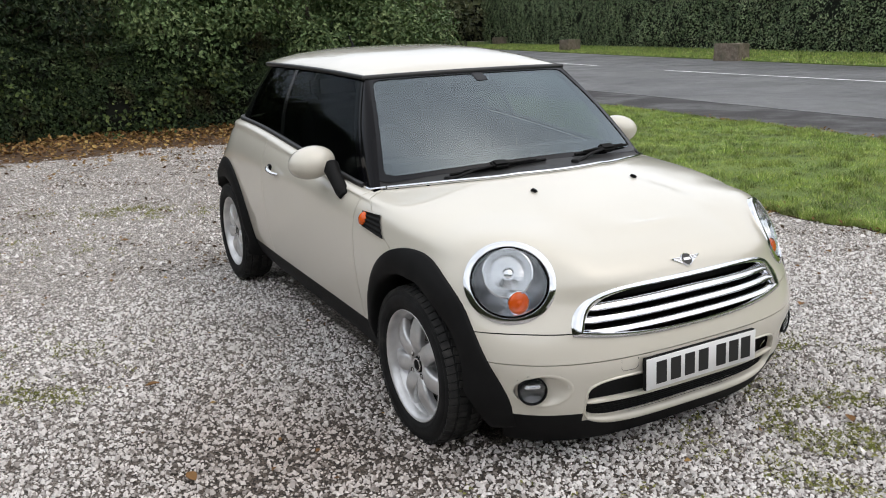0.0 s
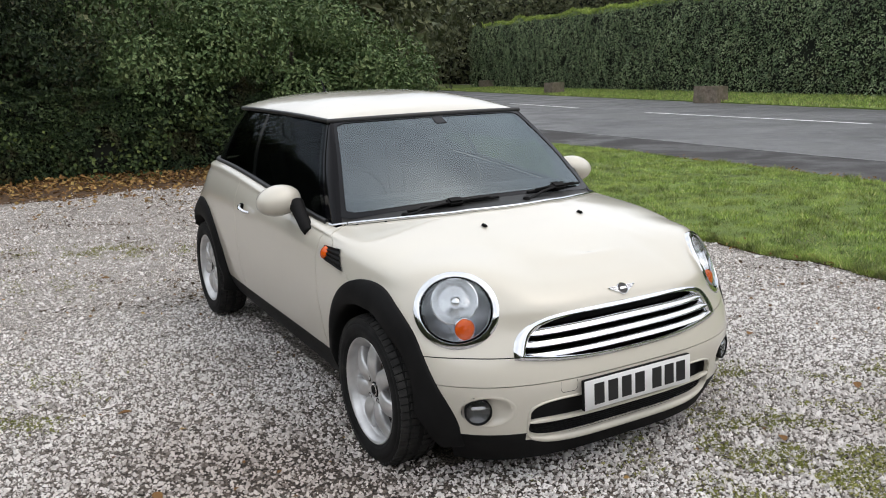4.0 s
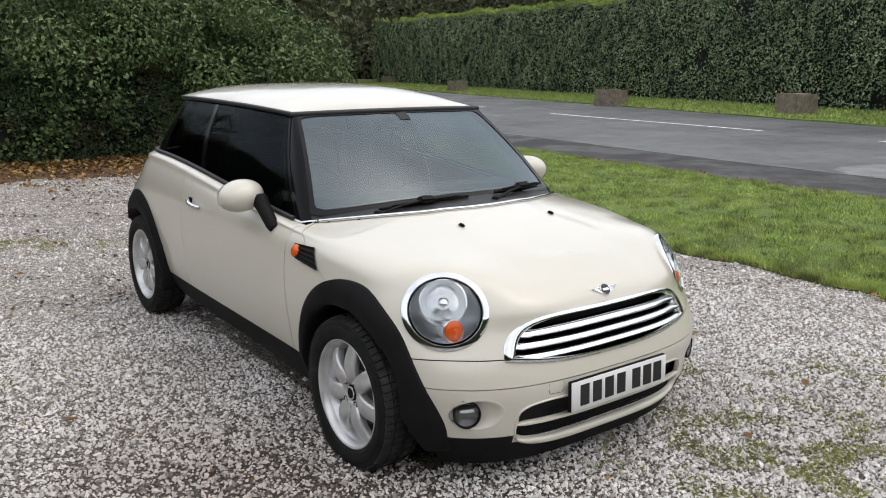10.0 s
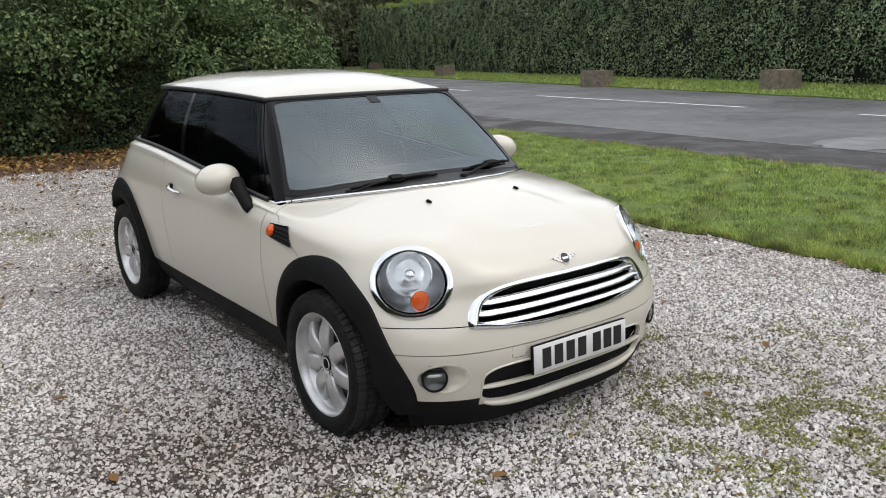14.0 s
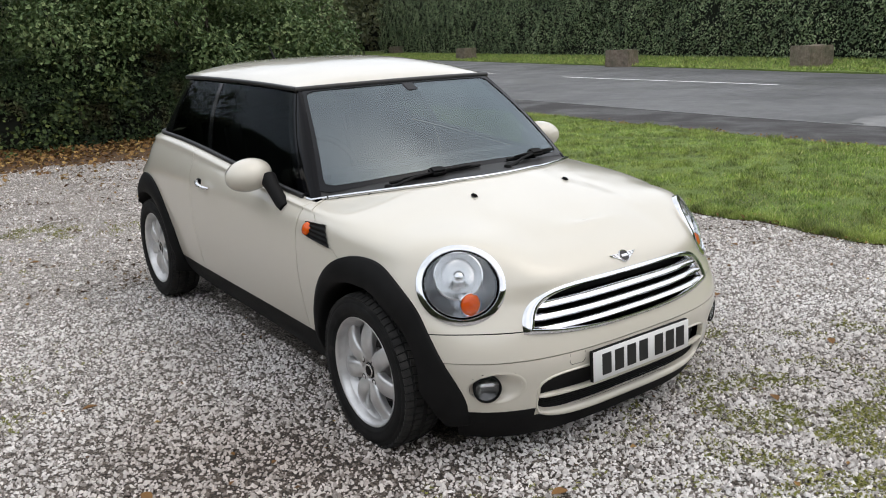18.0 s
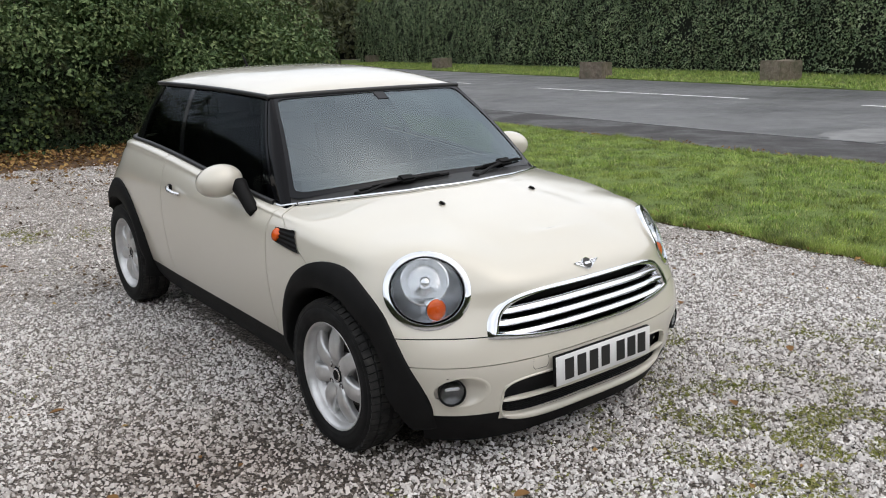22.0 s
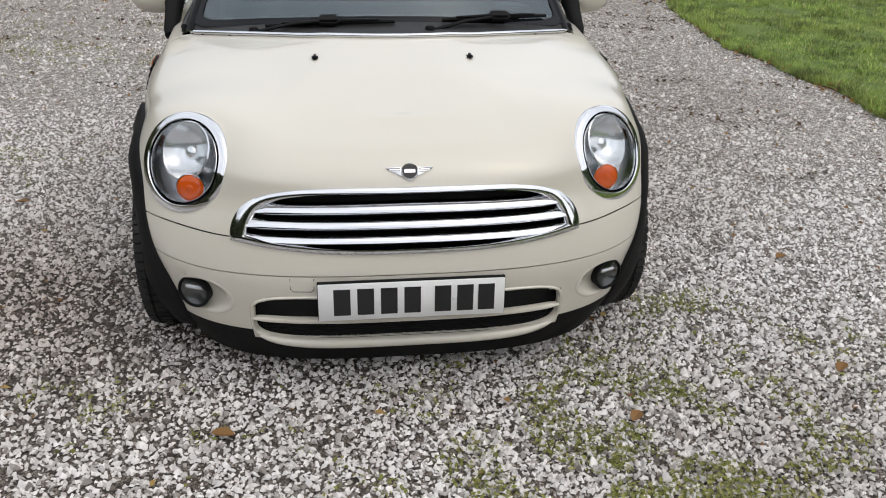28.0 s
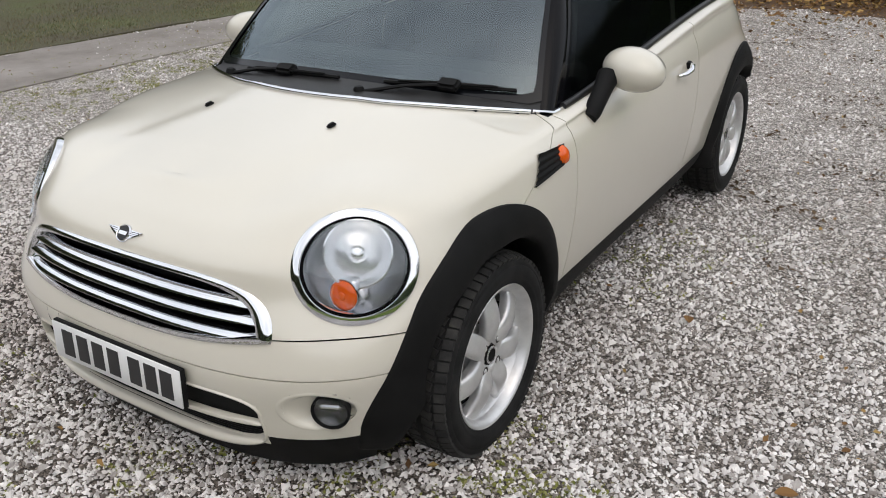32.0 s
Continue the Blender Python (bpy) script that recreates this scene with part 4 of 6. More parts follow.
# -- wheel arch trims and wells --
def arch_trim(s, cy, cz, a, b, hub_y, a0, a1):
    rows, well = [], []
    for w in np.linspace(radians(a0), radians(a1), 64):
        oy, oz = cy + a * math.cos(w), cz + b * math.sin(w)
        ahead = min(1, max(0, (math.degrees(w) - 115) / 60)) if hub_y < 1 else 0
        aft = min(1, max(0, (50 - math.degrees(w)) / 50)) if hub_y < 1 else 0
        iy, iz = hub_y + (0.350 - 0.022 * ahead - 0.036 * aft) * math.cos(w), HUB_Z + (0.352 - 0.022 * ahead - 0.036 * aft) * math.sin(w)
        if oz < 0.175:
            oz = 0.175
        if hub_y < 1 and oy < 0:  # the trim runs forward at its foot
            oy -= 0.035 * min(1, max(0, (0.56 - oz) / 0.29)) ** 1.3
        outer = on_side(s, oy, oz, 0.002)
        fore = min(1, max(0, (math.degrees(w) - 115) / 60)) if hub_y < 1 else 0  # the trim tucks in ahead of the tyre
        fore = fore * fore * (3 - 2 * fore)
        inner_x = s * (0.784 * fore + (1 - fore) * min(0.833, abs(on_side(s, oy, oz).x) + 0.030 + 0.02 * max(0, math.sin(w))))
        if hub_y > 1:
            aft = min(1, max(0, (math.degrees(w) - 8) / 36))
            inner_x = s * max(abs(inner_x), 0.812 * aft)
            inner_x = inner_x * aft + (outer.x + s * 0.006) * (1 - aft)
        inner = Vector((inner_x, iy, iz))
        inner = inner.lerp(outer, 0.6 * min(1, max(0, (math.degrees(w) - 176) / 27)) if hub_y < 1 else 0)
        row = [outer - Vector((s * 0.02, 0, 0)), outer, outer + Vector((s * 0.007, 0, 0))]
        for f in (0.06, 0.3, 0.6, 0.9):
            p = (outer + Vector((s * 0.008, 0, 0))).lerp(inner, f)
            p.x += s * 0.012 * math.sin(math.pi * f)
            p.x = s * max(abs(p.x), abs(on_side(s, p.y, p.z).x) + 0.010 if f < 0.75 else 0)
            row.append(p)
        row += [inner, inner + Vector((-s * 0.012, 0, 0)) + (Vector((inner.x, hub_y, HUB_Z)) - inner) * 0.015, inner + Vector((-s * (0.10 - 0.07 * fore), 0, 0))]
        rows.append(row)
        r = 0.352
        well.append([Vector((s * x, hub_y + k * math.cos(w), HUB_Z + k * math.sin(w))) for x, k in ((abs(inner.x) - 0.02, r), (min(0.72, abs(inner.x) - 0.04), 0.37), (0.50, 0.37), (0.46, 0.30), (0.46, 0.02))])
    part("wheel_arch_trim", tidy(grid_mesh(rows)), plastic, car, "matt black plastic wheel arch trim")
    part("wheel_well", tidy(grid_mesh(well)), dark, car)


for s in (-1, 1):
    arch_trim(s, *ARCHES[0], HUB_F, -20, 203)
    arch_trim(s, *ARCHES[1], HUB_R, 8, 191)


# -- wheels --
def wheel(s, y, out):
    """Seven-spoke alloy wheel; its outer face looks along +x before it is turned."""
    hub = empty("wheel", pose(s * out, y, HUB_Z, 0, 0, 0 if s > 0 else 180))
    hub.parent = car
    prof = [(0.203, -0.075), (0.217, -0.080), (0.25, -0.090), (0.279, -0.084), (0.293, -0.070), (0.298, -0.05), (0.299, 0.0), (0.298, 0.05), (0.293, 0.066), (0.288, 0.076), (0.281, 0.0825), (0.274, 0.0855), (0.270, 0.0850), (0.266, 0.0885), (0.252, 0.0905), (0.240, 0.0895), (0.236, 0.0878), (0.232, 0.0885), (0.226, 0.0860), (0.2200, 0.081), (0.213, 0.077), (0.205, 0.068)]
    tyre = part("tyre", lathe(prof, 96), rubber, hub, "black road tyre with worn tread")
    bm = bmesh.new()
    for k in range(64):
        w = 2 * math.pi * k / 64
        for x0, tw, wide, lift in ((0.0665, 0.10, 0.030, -0.0055), (0.028, -0.22, 0.034, 0.0), (-0.028, 0.22, 0.034, 0.0), (-0.0665, -0.10, 0.030, -0.0055)):
            box(bm, (wide, 0.0235, 0.012), Matrix.Rotation(w + (0.02 if x0 < 0 else 0), 4, "X") @ Matrix.Translation((x0, 0, 0.2975 + lift)) @ Matrix.Rotation(tw, 4, "Z") @ Matrix.Rotation(0.30 if x0 > 0.05 else -0.30 if x0 < -0.05 else 0, 4, "Y"))
    part("tread", bm, tread_rubber, tyre, "dusty grey tread blocks", False)
    rim = [(0.178, 0.018), (0.190, 0.040), (0.202, 0.060), (0.2125, 0.0705), (0.2155, 0.0765), (0.2130, 0.0800), (0.2075, 0.0785), (0.202, 0.070), (0.197, 0.058), (0.190, 0.030), (0.184, 0.002), (0.180, -0.022)]
    part("rim", lathe(rim, 84), alloy, hub, "silver alloy rim")

    rows = []
    for r in np.linspace(0.030, 0.200, 22):
        f = (r - 0.030) / 0.170
        x = 0.047 + 0.022 * math.sin(math.pi * min(1, f * 1.08)) - 0.004 * f**3
        wd = 0.0300 + 0.0045 * math.sin(math.pi * f) + 0.022 * max(0, (f - 0.80) / 0.2) ** 2
        wd = min(wd, r * math.tan(math.pi / 7) * 0.99)
        row = []
        for g, dx in ((-0.94, -0.034), (-0.985, -0.020), (-1.0, -0.011), (-0.93, -0.0045), (-0.72, -0.0005), (-0.4, 0.002), (0, 0.003), (0.4, 0.002), (0.72, -0.0005), (0.93, -0.0045), (1.0, -0.011), (0.985, -0.020), (0.94, -0.034)):
            row.append(Vector((x + dx, g * wd, r)))
        rows.append(row)
    spoke = part("spoke", tidy(grid_mesh(rows)), alloy, hub)
    for k in range(1, 7):
        o = spoke.copy()
        scene.collection.objects.link(o)
        o.parent = hub
        o.matrix_basis = Matrix.Rotation(2 * math.pi * k / 7, 4, "X")
    part("hub", lathe([(0.0, 0.040), (0.034, 0.040), (0.036, 0.047), (0.040, 0.0545), (0.048, 0.0565), (0.062, 0.0555), (0.071, 0.050), (0.076, 0.03), (0.078, 0.0)], 40), alloy, hub)
    cap = part("centre_cap", lathe([(0.0, 0.0555), (0.024, 0.0555), (0.0305, 0.053), (0.032, 0.048), (0.034, 0.040)], 32), plastic, hub, "dark centre cap with a pale round badge")
    part("badge", lathe([(0.020, 0.0568), (0.026, 0.0568), (0.0275, 0.0555)], 24), chrome, cap)
    for k in range(4):
        w = radians(45 + 90 * k)
        part("bolt_recess", lathe([(0.0, 0.0560), (0.009, 0.0562), (0.0115, 0.0578), (0.0135, 0.0565)], 14, Matrix.Translation((0, 0.0505 * math.cos(w), 0.0505 * math.sin(w)))), steel, hub)
        part("wheel_bolt", lathe([(0.0, 0.0585), (0.0055, 0.0585), (0.007, 0.0575), (0.0075, 0.054)], 6, Matrix.Translation((0, 0.0505 * math.cos(w), 0.0505 * math.sin(w)))), alloy, hub)
    part("brake_disc", lathe([(0.07, -0.005), (0.135, -0.005), (0.138, -0.012), (0.135, -0.022), (0.07, -0.022), (0.05, 0.01), (0.0, 0.01)], 48), steel, hub)
    part("wheel_back", lathe([(0.0, -0.030), (0.150, -0.030), (0.181, -0.026), (0.183, -0.020)], 48), dark, hub)
    part("brake_caliper", boxed((0.06, 0.06, 0.15), Matrix.Translation((-0.012, 0.12, 0.02)), 0.012), steel, hub)


for s in (-1, 1):
    wheel(s, HUB_F, 0.736)
    wheel(s, HUB_R, 0.728)


# -- glasshouse and roof --
def ws(u, v):
    """Windscreen: u across (-1 to 1), v up (0 to 1)."""
    a = Vector((0.688 * u, 0.345 + 0.150 * abs(u) ** 2.2, 0.930 - 0.044 * u * u))
    b = Vector((0.529 * u, 0.860 + 0.055 * u * u, 1.290 - 0.008 * u * u))
    p = a.lerp(b, v)
    bulge = math.sin(math.pi * v) * 0.020
    return p + Vector((0, -0.6, 0.8)) * bulge


gutter_x = curve_of([(0.90, 0.541), (1.2, 0.560), (1.7, 0.556), (2.37, 0.522), (2.7, 0.46)])
gutter_z = curve_of([(0.90, 1.283), (1.2, 1.296), (1.7, 1.302), (2.37, 1.296), (2.7, 1.283)])


def belt(y, inset=0.012):
    return Vector((x8(y) - inset, y, z8(y) + 0.002))


def side_glass_pt(s, f, v):
    """Side glass: f from the screen pillar (0) to the tail (1), v up."""
    yb, yt = 0.545 + 1.84 * f, 0.945 + 1.45 * f
    a, b = belt(yb), Vector((float(gutter_x(yt)) - 0.006, yt, float(gutter_z(yt))))
    p = a.lerp(b, v)
    p.x += 0.022 * math.sin(math.pi * v)
    return Vector((p.x * s, p.y, p.z))


def sheet(fn, us, vs, thick=0.004):
    bm = tidy(grid_mesh([[fn(u, w) for w in vs] for u in us]))
    bm.normal_update()
    bmesh.ops.solidify(bm, geom=bm.faces[:], thickness=thick)
    return bm


V = np.linspace(0, 1, 13)
screen = part("windscreen", sheet(ws, np.linspace(-0.985, 0.985, 41), np.linspace(0.02, 0.985, 17)), screen_glass, car, "laminated windscreen reflecting a grey sky")
screen.visible_shadow = False
screen.data.materials.append(screen_inner)
face_out = Vector((0, -0.6, 0.8))
screen.data.polygons.foreach_set("material_index", [0 if p.normal.dot(face_out) > 0.3 else 1 for p in screen.data.polygons])


rows = []
for k in range(120):
    w = 2 * math.pi * (k + 0.5) / 120
    c, q = math.cos(w), math.sin(w)
    e = (abs(c) ** 26 + abs(q) ** 26) ** (-1 / 26)
    m = 1 / max(abs(c), abs(q))
    inner = (0.972 * e * c, 0.508 + 0.466 * e * q)
    outer = (1.0 * m * c, 0.5 + 0.5 * m * q)
    rows.append([ws(outer[0] + (inner[0] - outer[0]) * f, outer[1] + (inner[1] - outer[1]) * f) + Vector((0, -0.6, 0.8)) * 0.0035 for f in (0, 0.25, 0.5, 0.75, 1.0)])
part("screen_border", tidy(grid_mesh(rows, close_u=True)), frit_black, screen, "black printed border")
part("mirror_patch", sheet(lambda u, w: ws(u, w) + Vector((0, -0.6, 0.8)) * 0.0025, np.linspace(-0.055, 0.055, 9), np.linspace(0.88, 0.975, 7), 0.001), frit_black, screen)

for s in (-1, 1):
    def pillar(u, w, s=s):
        a, b = ws(s * 1.0, w), side_glass_pt(s, 0.0, w)
        p = a.lerp(b, u)
        return p + Vector((s * 0.6, -0.7, 0.2)) * 0.016 * max(0.0, math.sin(math.pi * u)) ** 0.7

    part("screen_pillar", sheet(pillar, np.linspace(-0.06, 1.03, 9), np.linspace(-0.05, 1.0, 15), 0.004), gloss_black, car, "gloss black windscreen pillar")
    pane = part("door_window", sheet(lambda u, w: side_glass_pt(s, u, w), np.linspace(0.02, 0.565, 17), V, 0.004), door_glass, doors[s], "clear door window before a dark cabin")
    pane.visible_shadow = False
    part("window_frame", sheet(lambda u, w: side_glass_pt(s, u, w) - Vector((s * 0.004, 0, 0)), (0.0, 0.02, 0.045), V, 0.006), gloss_black, doors[s])

    def post(u, w, s=s):
        return side_glass_pt(s, u, w) + Vector((s * 0.001, 0, 0))

    part("middle_pillar", sheet(post, np.linspace(0.562, 0.592, 5), V, 0.003), gloss_black, car, "gloss black middle pillar")
    pane = part("quarter_window", sheet(lambda u, w: side_glass_pt(s, u, w), np.linspace(0.59, 0.90, 13), V, 0.004), side_glass, car, "dark tinted rear side window")
    pane.visible_shadow = False

    def rear_corner(u, w, s=s):
        low = belt(2.201 + 0.33 * u, 0.010)
        low = Vector((s * low.x, low.y, low.z))
        top = side_glass_pt(s, 0.90, 1.0).lerp(Vector((s * 0.44, 2.50, 1.285)), u) + Vector((s * 0.8, 0.6, 0)) * 0.03 * math.sin(math.pi * u)
        return low.lerp(top, w) + Vector((s * 0.022 * math.sin(math.pi * w) * (1 - u), 0, 0))

    part("rear_pillar", sheet(rear_corner, np.linspace(0, 1, 13), V, 0.004), gloss_black, car, "gloss black wraparound rear pillar")
    # seals, roof gutter and chrome strip
    part("window_seal", tube([Vector((s * belt(y, 0.003).x, y, belt(y).z + 0.004)) for y in np.linspace(0.56, 2.50, 44)], 0.0125, 8), seal, car, "black rubber seal along the window base")
    part("roof_gutter", tube([Vector((s * (float(gutter_x(y)) + 0.002), y, float(gutter_z(y)) + 0.003)) for y in np.linspace(0.93, 2.42, 30)], 0.0115, 8), seal, car)


def rear_glass(u, w):
    e = belt(2.531, 0.010)
    a = Vector((e.x * u, 2.531 + 0.08 * (1 - u * u), e.z))
    b = Vector((0.44 * u, 2.50 + 0.04 * (1 - u * u), 1.285))
    return a.lerp(b, w)


part("rear_window", sheet(rear_glass, np.linspace(-1, 1, 15), V, 0.004), side_glass, car)
part("header_seal", tube([ws(u, 1.0) + Vector((0, 0.004, 0.004)) for u in np.linspace(-1.05, 1.05, 31)], 0.013, 8), seal, car)

crown = curve_of([(0.86, 1.292), (0.90, 1.316), (1.0, 1.346), (1.2, 1.378), (1.5, 1.397), (1.9, 1.394), (2.3, 1.362), (2.5, 1.318), (2.56, 1.285)])


def roof_pt(u, f):
    yf = 0.858 + 0.062 * abs(u) ** 2.4
    y = yf + (2.55 - 0.10 * u * u - yf) * f
    e = max(float(gutter_z(y)), 1.283) + 0.008
    w = float(gutter_x(y)) + 0.006
    if f < 0.08:
        w -= 0.012 * (1 - f / 0.08) ** 2
    c = float(crown(min(y - (yf - 0.858), 2.56)))
    z = e + max(0, c - e) * max(0.0, 1 - abs(u) ** 3.2) ** 0.75
    return Vector((w * u, y, z))


us = np.sin(np.linspace(-1, 1, 45) * math.pi / 2)
fs = np.concatenate([[0], np.linspace(0.004, 1, 44) ** 1.25])
bm = tidy(grid_mesh([[roof_pt(u, f) for f in fs] for u in us]))
bm.normal_update()
roof = part("roof", panel(bm.faces[:], 0.0, 0.010), paint, car, "cream painted roof")
bm.free()
part("headlining", grid_mesh([[roof_pt(u * 0.97, f) - Vector((0, 0, 0.03)) for f in fs[::3]] for u in us[::3]]), cloth, car)
part("aerial_base", boxed((0.035, 0.07, 0.02), Matrix.Translation((0, 2.30, 1.372)), 0.008), plastic, car)
part("aerial", tube([(0, 2.30, 1.375), (0, 2.33, 1.41), (0, 2.37, 1.455)], [0.008, 0.006, 0.003], 8), plastic, car, "short black roof aerial")


# -- headlamps --
def lamp_pt(s, a, b, off):
    p = LAMP_C + LAMP_R * a + LAMP_U * b + LAMP_N * off
    return Vector((s * p.x, p.y, p.z))


def lamp_ring(s, stops, lift, count=56):
    """A ring round the lamp: stops are (scale, offset); lift lets it lie on the wing's curve."""
    rows = []
    for k in range(count):
        w = 2 * math.pi * k / count
        ca, sa = math.cos(w), math.sin(w)
        rim_p = LAMP_C + LAMP_R * LAMP_A * ca + LAMP_U * LAMP_B * sa
        q, qn, _, _ = TREE.find_nearest(rim_p)
        h = (q - rim_p).dot(LAMP_N)
        rows.append([lamp_pt(s, LAMP_A * ca * sc, LAMP_B * sa * sc, off + h * lift) for sc, off in stops])
    bm = tidy(grid_mesh(rows, close_u=True))
    return bm


for s in (-1, 1):
    lamp = part("headlamp", lamp_ring(s, ((1.065, -0.020), (1.06, 0.001), (1.045, 0.0065), (0.98, 0.0100), (0.910, 0.0120), (0.893, 0.010), (0.885, 0.003), (0.88, -0.02)), 0.55), chrome, car, "oval headlamp with wide chrome ring")
    part("lamp_gasket", lamp_ring(s, ((0.890, -0.01), (0.885, 0.007), (0.870, 0.009), (0.852, 0.005), (0.845, -0.02)), 0.55), gloss_black, lamp)
    part("inner_ring", lamp_ring(s, ((0.852, -0.01), (0.846, 0.008), (0.832, 0.010), (0.815, 0.005), (0.81, -0.02)), 0.55), chrome, lamp)
    part("lamp_housing", lamp_ring(s, ((0.86, 0.0), (0.85, -0.02), (0.76, -0.045), (0.45, -0.06), (0.2, -0.065), (0.0, -0.065)), 0.5), mat("lamp_housing", (0.62, 0.63, 0.65), 0.26, 0.85), lamp)
    rows = []
    for sc in np.linspace(0.86, 0.0, 10):
        rows.append([lamp_pt(s, LAMP_A * sc * math.cos(w), LAMP_B * sc * math.sin(w), 0.006 + 0.022 * (1 - (sc / 0.86) ** 2)) for w in np.linspace(0, 2 * math.pi, 48, endpoint=False)])
    lens = part("lens", tidy(grid_mesh(rows, close_v=True)), clear_glass, lamp, "clear lamp lens")
    lens.visible_shadow = False

    def bowl(cx, cy, r, stops, name, material, label=""):
        rr = [[lamp_pt(s, cx + r * k * math.cos(w), cy + r * k * math.sin(w), off) for w in np.linspace(0, 2 * math.pi, 36, endpoint=False)] for k, off in stops]
        return part(name, tidy(grid_mesh(rr, close_v=True)), material, lamp, label)

    bowl(0.014, 0.030, 0.082, ((1.05, 0.0), (1.0, 0.002), (0.95, -0.004), (0.85, -0.022), (0.6, -0.040), (0.3, -0.05), (0.0, -0.052)), "reflector_bowl", reflector)
    bowl(0.012, 0.030, 0.022, ((1.0, -0.05), (1.0, -0.022), (0.9, -0.016), (0.5, -0.010), (0.0, -0.008)), "bulb_shield", reflector)
    turn_c = Vector((s * 0.607, -0.399, 0.617))
    aim = Matrix.Translation(turn_c) @ Matrix.Rotation(radians(-90 + s * 7), 4, "Z") @ Matrix.Rotation(radians(-9), 4, "Y")
    part("indicator_rim", lathe([(0.036, -0.055), (0.0395, -0.03), (0.0410, -0.004), (0.0405, 0.001), (0.0385, 0.0015), (0.0375, -0.004)], 36, aim), chrome, lamp)
    part("indicator", lathe([(0.0385, -0.006), (0.0375, 0.000), (0.033, 0.0055), (0.022, 0.0095), (0.010, 0.011), (0.0, 0.0115)], 36, aim), amber, lamp, "amber indicator lens")
    part("indicator_bulb", lathe([(0.0, 0.0135), (0.007, 0.013), (0.011, 0.011), (0.012, 0.009)], 20, aim), amber, lamp)


# -- grille --
def grille_loop(shrink, off, count=120):
    """Points round the grille's outline, moved inwards by shrink and out of the body by off."""
    pts = []
    for k in range(count):
        w = 2 * math.pi * k / count
        x = 0.490 * math.cos(w)
        x = math.copysign(0.490 * (abs(x) / 0.490) ** 0.85, x)
        wide = shrink * (1 + 1.1 * (abs(x) / 0.490) ** 3)
        xi = x * (0.490 - wide) / 0.490
        if math.sin(w) >= 0:
            z = max(grille_low(x), grille_top(x) - shrink * 0.95)
        else:
            z = min(grille_low(x) - 0.007 + shrink * 0.95, max(grille_low(x) - 0.007, grille_top(x)))
        p = on_front(xi, z, off)
        pts.append(p)
    return pts


stages = ((-0.001, -0.012), (-0.001, 0.002), (0.002, 0.006), (0.009, 0.0085), (0.0145, 0.0080), (0.017, 0.003), (0.018, -0.02))
grille = part("grille", tidy(grid_mesh([list(r) for r in zip(*[grille_loop(a, b) for a, b in stages])], close_u=True)), chrome, car, "chrome-edged oval grille with horizontal bars")
rows = []
for x in np.linspace(-0.475, 0.475, 41):
    rows.append([on_front(x, z, 0) + Vector((0, 0.045, 0)) for z in np.linspace(grille_low(x), max(grille_low(x) + 0.004, grille_top(x)), 6)])
part("grille_back", tidy(grid_mesh(rows)), plastic, grille, "black mesh behind the bars")
for zc, wmax, arch in ((0.605, 0.430, 0.011), (0.568, 0.455, 0.006), (0.530, 0.468, 0.001)):
    rows = []
    for x in np.linspace(-wmax, wmax, 45):
        z = zc + arch * (1 - (x / wmax) ** 2) - 0.004
        t = 1 - max(0, (abs(x) / wmax - 0.93) / 0.07) ** 2 * 0.75
        c = on_front(x, z, 0.0)
        rows.append([c + Vector((0, dy, dz * t)) for dy, dz in ((0.034, 0.0128), (0.016, 0.0125), (0.004, 0.0092), (-0.006, 0.001), (-0.008, -0.0055), (-0.004, -0.010), (0.03, -0.009))])
    bm = grid_mesh(rows)
    part("grille_bar", tidy(bm), chrome, grille, "chrome grille bar")
    rows = [[p + Vector((0, 0.006, -0.0135)) for p in ([on_front(x, zc + arch * (1 - (x / wmax) ** 2) - 0.004, 0) + Vector((0, dy, dz)) for dy, dz in ((0.025, 0.004), (0.004, 0.004), (0.0, 0.0), (0.004, -0.005), (0.025, -0.005))])] for x in np.linspace(-wmax * 0.99, wmax * 0.99, 31)]
    if zc > 0.56:
        part("grille_rib", tidy(grid_mesh(rows)), plastic, grille)

# -- badge: winged disc --
bc, bn, _, _ = TREE.ray_cast(Vector((0, -3, 0.703)), Vector((0, 1, 0)))
bn = bn if bn.y < 0 else -bn
bu = Vector((1, 0, 0)).cross(bn).normalized()
if bu.z < 0:
    bu = -bu


def badge_pt(a, b, off):
    return bc + Vector((1, 0, 0)) * a + bu * b + bn * off


badge = part("bonnet_badge", tidy(grid_mesh([[badge_pt(r * math.cos(w), r * math.sin(w), o) for w in np.linspace(0, 2 * math.pi, 28, endpoint=False)] for r, o in ((0.0245, -0.004), (0.0245, 0.005), (0.0225, 0.008), (0.020, 0.006))], close_v=True)), chrome, bonnet, "silver winged round badge")
part("badge_face", tidy(grid_mesh([[badge_pt(r * math.cos(w), r * math.sin(w), 0.0065) for w in np.linspace(0, 2 * math.pi, 24, endpoint=False)] for r in (0.0205, 0.0)], close_v=True)), plate_black, badge)
part("badge_bar", tidy(grid_mesh([[badge_pt(a, b, 0.0078) for b in (-0.005, 0.005)] for a in (-0.015, 0.015)])), chrome, badge)
